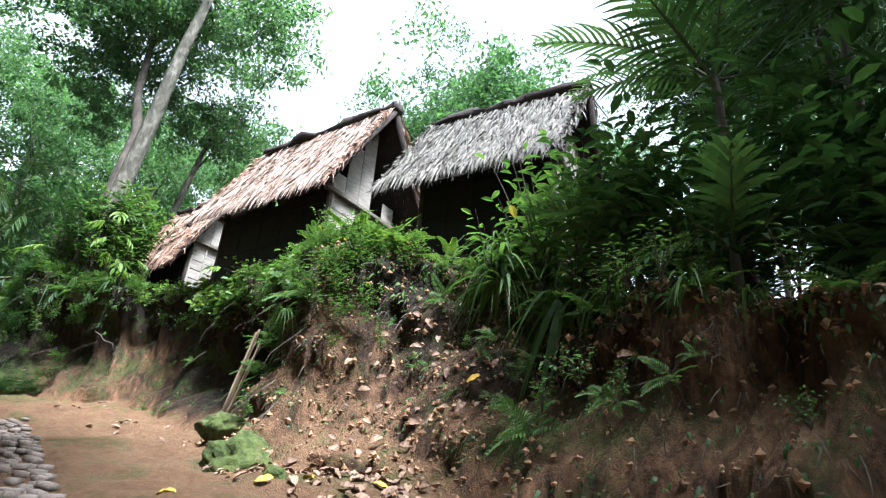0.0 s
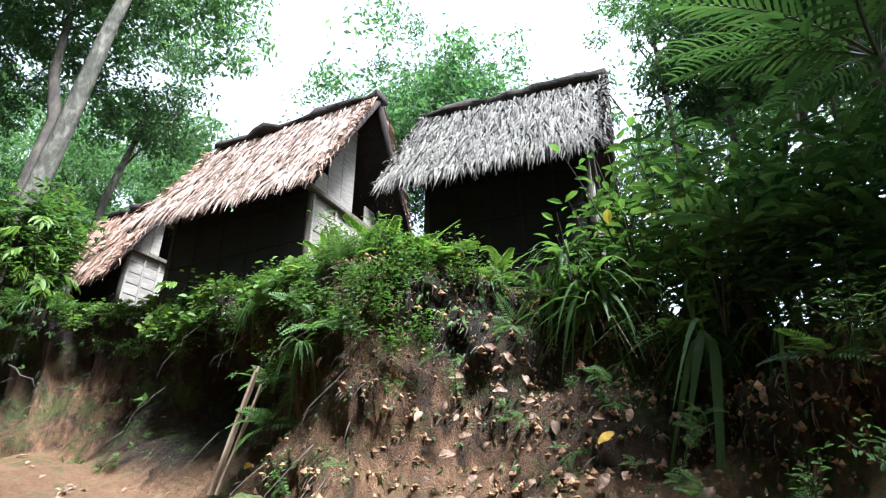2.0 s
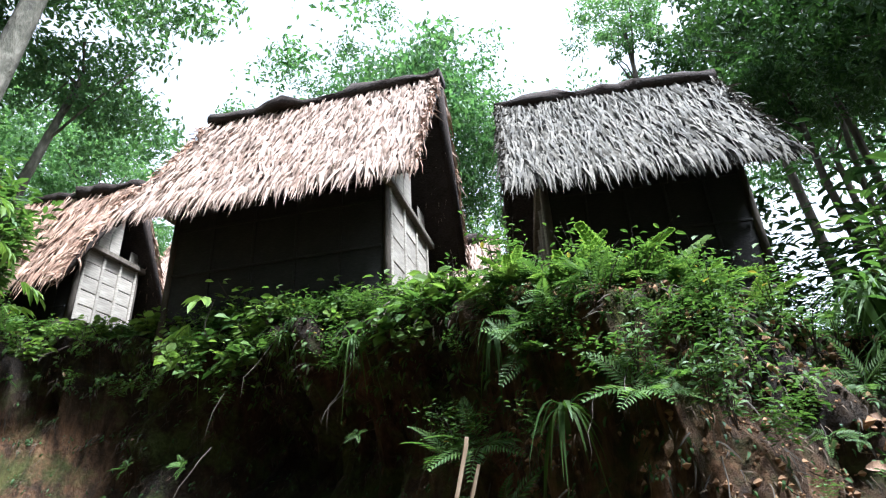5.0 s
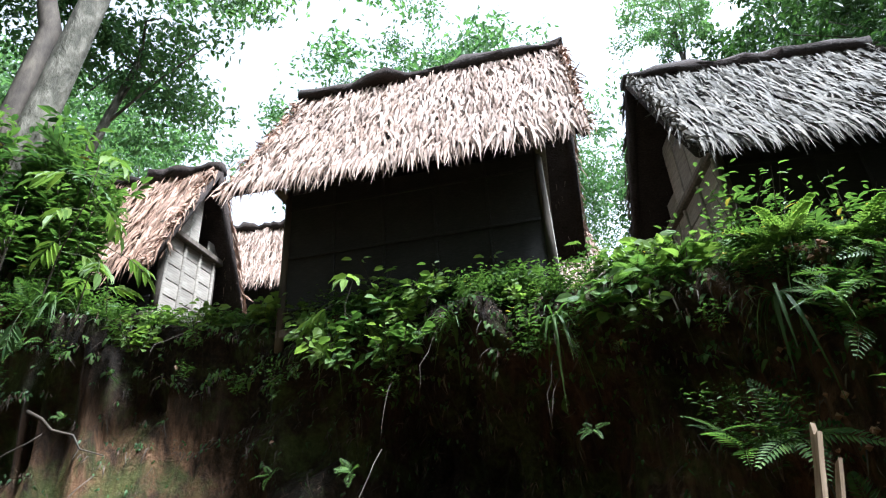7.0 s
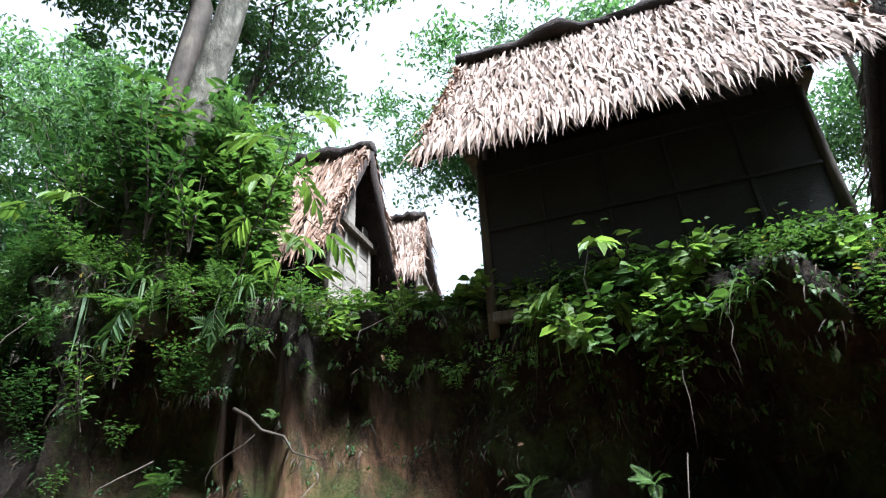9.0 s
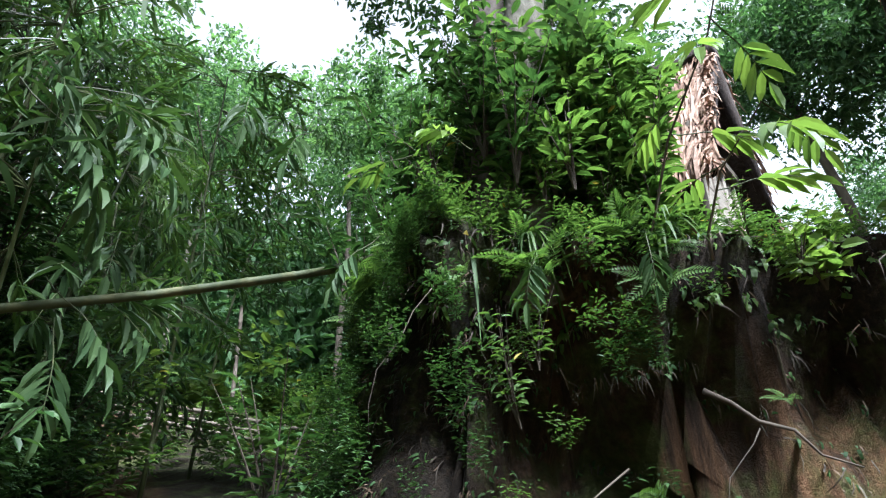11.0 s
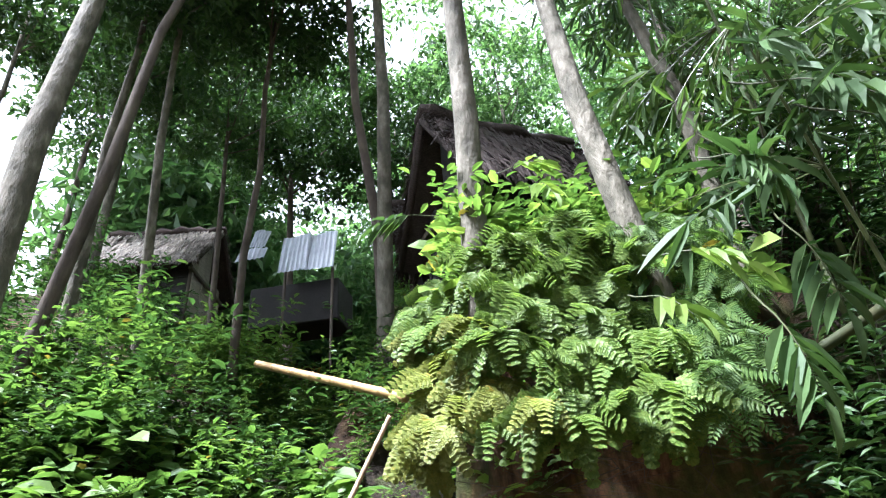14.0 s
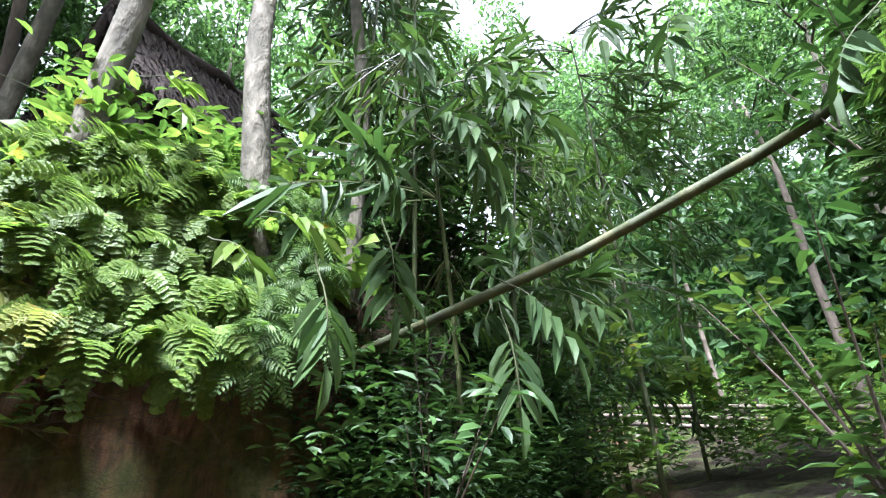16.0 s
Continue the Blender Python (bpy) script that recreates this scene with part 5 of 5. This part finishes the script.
rest_v, rest_f = [], []
for q in spots:
    if q not in lane_cobbles:
        x, y = sn(*q)
        me = RC.choice(COBBLES)
        k, a = RC.uniform(0.8, 1.15), RC.uniform(0, 6.28)
        z, o = gz(x, y) + 0.012, len(rest_v)
        for v in me.vertices:
            vx, vy = v.co.x * 0.066 * k, v.co.y * 0.052 * k
            rest_v.append((x + vx * math.cos(a) - vy * math.sin(a), y + vx * math.sin(a) + vy * math.cos(a), z + v.co.z * 0.075))
        rest_f.extend(tuple(i + o for i in f.vertices) for f in me.polygons)
tagged(new("cobbles", mesh_of("cobbles", rest_v, rest_f, M_STONE, True)), "worn grey cobbles paving the middle of the lane", "cobbles", kind="stuff")


def rock(x, y, size, seed, label, mat=M_MOSS, squash=0.7, sink=0.3, name="boulder"):
    bm = bmesh.new()
    bmesh.ops.create_icosphere(bm, subdivisions=4, radius=1.0)
    for v in bm.verts:
        p = v.co * 1.3
        k = 1 + 0.30 * noise.noise(p + Vector((seed, 0, 0))) + 0.16 * noise.noise(p * 3.1) + 0.10 * noise.noise(p * 7) + 0.05 * noise.noise(p * 16)
        v.co = Vector((v.co.x * size * k, v.co.y * size * k * 0.8, v.co.z * size * squash * k))
    me = bpy.data.meshes.new(name)
    bm.to_mesh(me)
    bm.free()
    me.materials.append(mat)
    me.polygons.foreach_set("use_smooth", [True] * len(me.polygons))
    ob = new(name, me)
    ob.matrix_basis = pose(x, y, gz(x, y) + size * squash * (1 - sink) * 0.4, 0, 0, seed * 40)
    return tagged(ob, label, "rock", "stones by the bank")


rock(-2.3, 5.2, 0.34, 1, "moss-covered boulder at the foot of the bank", M_MOSS, 0.7, 1.2)
rock(-1.75, 4.45, 0.09, 3, "small mossy stone beside fallen leaves")
rock(-2.75, 5.7, 0.26, 4, "mossy lump of earth below the plank", M_MOSS, 0.5, 0.9)
for k, (x, y, r) in enumerate([(-12.6, 5.9, 0.16), (-12.95, 5.95, 0.12), (-12.8, 6.15, 0.1), (-12.45, 5.7, 0.13), (-13.3, 6.0, 0.13)]):
    rock(x, y, r, 10 + k, "grey stone step in the side gully", M_STONE, 0.55, 0.3, "stone")


def dead_leaf(x, y, z, size, mat, label, rg, normal=(0, 0, 1)):
    n = Vector(normal).normalized()
    q = n.to_track_quat("Z", "X").to_matrix().to_4x4()
    ob = new("fallen_leaf", DEAD_LEAVES[mat][rg.randrange(3)])
    ob.matrix_basis = Matrix.Translation((x, y, z)) @ q @ pose(0, 0, 0.012, rg.uniform(-18, 18), rg.uniform(-18, 18), rg.uniform(0, 360)) @ Matrix.Scale(size, 4)
    return tagged(ob, label, "leaf", "fallen leaves")


def curled_leaf(seed, mat):
    rg = random.Random(seed)
    vs, fs = [], []
    for layer in (0, -0.02):
        for i in range(8):
            t = i / 7
            w = 0.24 * math.sin(math.pi * min(1, t * 0.92 + 0.06)) ** 0.75
            up = 0.16 * math.sin(math.pi * t) * rg.uniform(0.6, 1.2)
            for sd in (-1, 0, 1):
                vs.append((t - 0.5, sd * w, up + abs(sd) * 0.10 * rg.uniform(0.3, 1.4) + layer))
    for i in range(7):
        for j in range(2):
            a = i * 3 + j
            fs.append((a, a + 3, a + 4, a + 1))
            fs.append((24 + a, 25 + a, 28 + a, 27 + a))
    return mesh_of("fallen_leaf", vs, fs, mat, True)


DEAD_LEAVES = {"dead": [curled_leaf(k, M_DEAD) for k in range(3)], "yellow": [curled_leaf(k + 5, M_YELLOW) for k in range(3)]}


def ground_normal(x, y, e_=0.04):
    return (gz(x - e_, y) - gz(x + e_, y), gz(x, y - e_) - gz(x, y + e_), 2 * e_)


RD = random.Random(77)
for k in range(250):
    if k >= 150:
        s = RD.gauss(3.9, 0.5)
        n = float(np.interp(s, BASE_S, BASE_N)) - 0.12 + RD.gauss(0, 0.14)
    elif k < 100:
        s, n = RD.gauss(4.3, 0.55), RD.uniform(1.9, 3.6)
    elif k < 125:
        s, n = RD.uniform(5.5, 12), RD.uniform(1.7, 2.6)
    else:
        s, n = RD.uniform(0, 13), RD.uniform(2.2, 3.6)
    x, y = sn(s, n)
    dead_leaf(x, y, gz(x, y), RD.uniform(0.05, 0.12), "dead", "dry brown curled leaf fallen on the earth", RD, ground_normal(x, y))
for x, y in ((-1.75, 4.3), (-1.55, 4.55), (-1.05, 4.5), (-0.5, 5.1), (-2.2, 4.0), (-3.2, 7.2)):
    dead_leaf(x, y, gz(x, y), 0.12, "yellow", "yellow leaf fallen on the bank", RD, ground_normal(x, y))


# ---- plank, poles and roots ----
def plank(a, b, width, thick, seed, label, mat=M_PLANK, name="plank"):
    """A rough split plank from a to b with a splintered top."""
    a, b = Vector(a), Vector(b)
    ln = (b - a).length
    bm = bmesh.new()
    bmesh.ops.create_cube(bm, size=1.0)
    bmesh.ops.scale(bm, vec=(width, thick, ln), verts=bm.verts)
    bmesh.ops.subdivide_edges(bm, edges=bm.edges[:], cuts=5, use_grid_fill=True)
    rg = random.Random(seed)
    for v in bm.verts:
        t = v.co.z / ln + 0.5
        v.co.x += 0.012 * noise.noise(Vector((seed, t * 7, v.co.x * 9)))
        v.co.y += 0.008 * noise.noise(Vector((t * 9, seed, v.co.x * 20)))
        if t > 0.99:
            v.co.z += (0.10 * noise.noise(Vector((v.co.x * 30, seed, 0))) - 0.02) * ln
    me = bpy.data.meshes.new(name)
    bm.to_mesh(me)
    bm.free()
    me.materials.append(mat)
    ob = new(name, me)
    ob.matrix_basis = Matrix.Translation((a + b) / 2) @ (b - a).to_track_quat("Z", "Y").to_matrix().to_4x4()
    return tagged(ob, label, "plank", "timber")


fx, fy = -3.42, 6.90
plank((fx, fy, 2.0), (-3.15, 6.83, 3.06), 0.055, 0.025, 1, "rough split wooden plank leaning against the bank")
plank((fx + 0.06, fy - 0.02, 2.0), (-3.08, 6.82, 2.93), 0.035, 0.02, 2, "narrow wooden slat leaning beside the plank")


def pole(pts, r, mat, label, seed, name="bamboo_pole", nodes=0.32, group="bamboo poles"):
    pts = [Vector(p) for p in pts]
    total = sum((b - a).length for a, b in zip(pts, pts[1:]))
    m = max(3, int(total / nodes))
    def at(t):
        d = t * total
        for a, b in zip(pts, pts[1:]):
            l = (b - a).length
            if d <= l or b == pts[-1]:
                return a.lerp(b, d / l)
            d -= l
    line, rad = [], []
    for k in range(m + 1):
        t = k / m
        for e_, q in ((-0.014, 0.98), (0, 1.12), (0.014, 0.98)):
            tt = t + e_ / total
            if 0 <= tt <= 1:
                line.append(at(tt))
                rad.append(r * q)
    ob = new(name, tube_mesh(name, line, rad, mat, 10, 0, seed))
    return tagged(ob, label, "bamboo pole", group)


pole([(-12.9, 8.7, 4.13), (-11.36, 10.05, 4.71), (-10.28, 10.6, 5.0), (-9.2, 10.5, 5.14)], 0.034, M_CULM, "long mossy bamboo culm fallen across the ravine", 1)
pole([(-14.6, 4.55, 5.45), (-13.6, 6.4, 4.62)], 0.042, M_BAMBOO_DRY, "dry yellow bamboo pole laid across the gully", 2)
for k, (dz, dy) in enumerate(((0.0, 0.0), (-0.14, 0.3), (-0.28, -0.1))):
    pole([(-17.2, 15.0 + dy, 5.35 + dz), (-13.8, 17.5 + dy, 4.85 + dz * 1.4)], 0.04, M_TIMBER, "bamboo rail of a rough fence in the ravine", 3 + k)
pole([(-15.2, 16.3, 3.4), (-15.27, 16.0, 7.2)], 0.04, M_TIMBER, "upright bamboo post in the ravine", 8)
pole([(-12.92, 6.12, 3.8), (-13.05, 6.38, 4.35)], 0.018, M_PLANK, "weathered stick leaning in the gully", 9, "stick")


def root(pts, r, label, seed):
    n = len(pts)
    ob = new("root", tube_mesh("root", pts, [r * (1 - 0.75 * k / (n - 1)) for k in range(n)], M_ROOT if r > 0.02 else M_BARK_DARK, 7, 0.15, seed))
    return tagged(ob, label, "root", "bare roots")


RR = random.Random(13)
root([(-7.84, 10.2, 3.84), (-7.72, 10.22, 3.78), (-7.62, 10.2, 3.68), (-7.46, 10.25, 3.64), (-7.38, 10.22, 3.52), (-7.2, 10.3, 3.47)], 0.016, "pale broken root sticking out of the hollow", 1)
for k in range(26):
    s = RR.uniform(4.5, 13.8)
    x, y, z = lip(s, RR.uniform(0.25, 0.6))
    z = min(z, 4.7) - RR.uniform(0, 0.4)
    dx, dy = -UY * 0.35, UX * 0.35
    q = RR.uniform(0.3, 0.9)
    pts = [(x, y, z)]
    for j in range(1, 6):
        pts.append((x + dx * min(1, j * 0.3) + RR.uniform(-0.015, 0.015), y + dy * min(1, j * 0.3) + RR.uniform(-0.015, 0.015), z - q * j / 5))
    root(pts, RR.uniform(0.003, 0.006), "thin root hanging from the undercut bank", 20 + k)
for k in range(26):
    y = RR.uniform(6.7, 8.8)
    x, z = -12.25 - max(0, 7.2 - y) * 0.6, RR.uniform(3.9, 4.4)
    q = RR.uniform(0.3, 0.7)
    pts = [(x + RR.uniform(-0.03, 0.12), y + RR.uniform(-0.12, 0.12) * j, z - q * j / 5) for j in range(6)]
    root(pts, RR.uniform(0.003, 0.006), "thin root hanging below the ferns", 80 + k)

# small plants on the cut face
RS = random.Random(41)
for k in range(90):
    s = RS.uniform(-1.0, 7.0) if k < 55 else RS.uniform(7, 13.5)
    x, y, z = lip(s, RS.uniform(0.0, 0.5) + (0.5 if 3 < s < 5 else 0.3 if s > 11.5 else 0))
    if k % 3 == 0:
        shrub(x, y, z, RS.uniform(0.14, 0.26), SHRUBS, "seedling growing on the cut earth face", RS, 25, OUT)
    else:
        fern(x, y, z, RS.uniform(0.16, 0.34), FRONDS_DARK, "tiny fern growing on the cut earth face", 5, 40, OUT, 240, RS)
# large fronds hanging in the ravine and over the west bank
def hanging_frond(x, y, z, heading, tilt, sc, forms, k, label):
    rib, lf = forms[k % len(forms)]
    t = thing("palm_frond", label, "frond", pose(x, y, z, 0, 0, heading) @ pose(0, 0, 0, 0, tilt, 0), "hanging fronds")
    t.scale = (sc, sc, sc)
    part("rib", rib, t)
    part("frond_blade", lf, t)["kind"] = "stuff"


for k, (x, y, z, a, tilt, sc) in enumerate([
        (-11.75, 8.65, 5.3, 20, 35, 0.7), (-11.6, 9.05, 5.65, 40, 40, 1.0), (-11.5, 9.2, 5.3, 50, 45, 0.9), (-11.6, 9.6, 4.5, 30, 40, 0.8), (-11.55, 8.5, 4.3, 10, 60, 0.75), (-11.9, 9.3, 5.9, 0, 30, 0.8),
        (-11.6, 9.7, 5.9, -30, 25, 0.9), (-11.5, 9.5, 4.2, -20, 55, 0.7), (-9.65, 9.85, 4.75, 230, 45, 0.55), (-12.0, 9.9, 6.3, 10, 35, 1.1), (-12.2, 10.3, 5.4, -40, 40, 0.9), (-12.6, 6.8, 5.75, -60, 10, 0.6),
        (-11.8, 10.2, 6.6, -70, 40, 1.0), (-10.9, 10.9, 6.7, -80, 45, 0.9), (-11.4, 10.6, 7.0, -50, 45, 1.0), (-8.6, 9.95, 4.6, 250, 50, 0.5), (-8.0, 9.95, 4.6, 270, 65, 0.45), (-12.0, 9.0, 4.9, 0, 60, 0.8), (-12.1, 8.9, 5.6, 70, 50, 0.8)]):
    hanging_frond(x, y, z, a, tilt, sc, BROAD_DARK, k, "drooping frond with broad dark pointed leaflets")
for k, (x, y, z, a, tilt, sc) in enumerate([(-11.75, 8.05, 4.5, 30, 25, 0.7), (-11.8, 8.25, 4.75, 60, 15, 0.7), (-12.3, 7.5, 5.85, 60, 5, 0.6), (-12.2, 7.65, 5.6, 20, 30, 0.6), (-9.5, 9.95, 5.45, 180, 5, 0.6), (-9.0, 9.75, 5.35, 250, 5, 0.6)]):
    hanging_frond(x, y, z, a, tilt, sc, BROAD_LIGHT, k, "pale green frond with a few broad leaflets")


def sapling(x, y, label, path, fronds, forms, seed):
    """A thin leaning stem with a few broad compound leaves near its top."""
    rg = random.Random(seed)
    z = gz(x, y)
    t = thing("sapling", label, "sapling", pose(x, y, z), "saplings")
    pts = [Vector(p) for p in path]
    n = len(pts)
    part("stem", tube_mesh("stem", [pts[0] - Vector((0, 0, 0.15))] + pts, [0.011] + [0.009 * (1 - 0.6 * k / (n - 1)) for k in range(n)], M_BARK_DARK, 6, 0.05, seed), t)
    for k in range(fronds):
        u = 0.35 + 0.65 * k / max(1, fronds - 1)
        q = u * (n - 1)
        i = min(int(q), n - 2)
        p = pts[i].lerp(pts[i + 1], q - i)
        rib, lf = forms[k % len(forms)]
        m = Matrix.Translation(p) @ pose(0, 0, 0, 0, 0, k * 137 + rg.uniform(-20, 20)) @ pose(0, 0, 0, 0, rg.uniform(-10, 35), 0) @ Matrix.Translation((0.13, 0, 0)) @ Matrix.Scale(rg.uniform(0.55, 0.75), 4)
        part("frond_blade", lf, part("frond", rib, t, m=m))["kind"] = "stuff"


sapling(-7.95, 10.15, "leaning sapling with bright broad compound leaves", [(0, 0, 0), (0.15, -0.25, 0.45), (0.4, -0.6, 0.85), (0.5, -0.8, 1.15)], 6, BROAD_LIGHT, 3)
sapling(-7.65, 10.2, "young sapling with bright broad compound leaves", [(0, 0, 0), (0.1, -0.2, 0.3), (0.3, -0.5, 0.5)], 4, BROAD_LIGHT, 4)
sapling(-5.19, 9.5, "slender seedling with a few large leaves before the granary", [(0, 0, 0), (-0.02, 0, 0.25), (0.05, -0.02, 0.5)], 3, [(BROAD_LIGHT[0])], 5)


# fibrous growth clinging to the cut face: moss tufts and dead rootlets
def face_growth(name, label, mat, count, length, width, seed, lo, hi):
    rg = np.random.RandomState(seed)
    band = near_face & (frac > lo) & (frac < hi) & (ss > -2.5) & (ss < 15.5)
    where = np.argwhere(band)
    steep = np.hypot(*np.gradient(gh))[band]
    pick = where[rg.choice(len(where), count, p=(steep + 0.02) / (steep + 0.02).sum())]
    i, j = pick[:, 0], pick[:, 1]
    pos = np.stack([px[i, j], py[i, j], gh[i, j]], -1) + rg.normal(0, 0.025, (count, 3))
    out = np.stack([-nx[i, j], -ny[i, j], np.zeros(count)], -1) / 0.05
    along = out * rg.uniform(0.2, 0.9, (count, 1)) + np.array((0, 0, -0.8)) + rg.normal(0, 0.35, (count, 3))
    me = mesh_of(name, *leaves(pos - out * 0.01, along, out + rg.normal(0, 0.4, (count, 3)), rg.uniform(0.4, 1.3, count) * length, rg.uniform(0.6, 1.3, count) * width, "blade", 1.0), mat)
    return tagged(new(name, me), label, "moss", kind="stuff")


face_growth("face_moss", "dark green moss and small weeds clinging to the cut bank", M_LEAF_DARK, 9000, 0.055, 0.016, 1, 0.12, 0.97)
face_growth("face_rootlets", "fine dead rootlets matting the cut bank", M_ROOT, 7000, 0.09, 0.006, 2, 0.1, 0.97)
face_growth("lip_weeds", "small leafy weeds hanging below the bank edge", M_LEAF, 4500, 0.085, 0.028, 3, 0.62, 0.99)
face_growth("corner_rootlets", "dark dead roots and vines matting the corner of the bank", M_BARK_DARK, 3500, 0.16, 0.008, 4, 0.3, 0.99)


def face_clods(count, seed):
    """Crumbs and clods of clay standing out of the slumped face."""
    rg = np.random.RandomState(seed)
    band = near_face & (frac > 0.02) & (frac < 0.95) & (ss > -2.0) & (ss < 7.0)
    where = np.argwhere(band)
    pick = where[rg.randint(0, len(where), count)]
    i, j = pick[:, 0], pick[:, 1]
    c = np.stack([px[i, j], py[i, j], gh[i, j]], -1) + rg.uniform(-0.03, 0.03, (count, 3))
    shape = np.array([(1, 0, 0), (-1, 0, 0), (0, 1, 0), (0, -1, 0), (0, 0, 1), (0, 0, -1)], float)
    size = 0.008 + 0.022 * rg.uniform(0, 1, (count, 1, 1)) ** 3
    v = c[:, None, :] + shape[None] * size * rg.uniform(0.6, 1.4, (count, 6, 1)) + rg.uniform(-0.3, 0.3, (count, 6, 3)) * size
    tri = [(4, 0, 2), (4, 2, 1), (4, 1, 3), (4, 3, 0), (5, 2, 0), (5, 1, 2), (5, 3, 1), (5, 0, 3)]
    f = [tuple(a * 6 + q for q in t) for a in range(count) for t in tri]
    return tagged(new("clods", mesh_of("clods", v.reshape(-1, 3), f, M_CLOD)), "crumbs and clods of red clay on the slumped bank", "soil", kind="stuff")


face_clods(9000, 5)
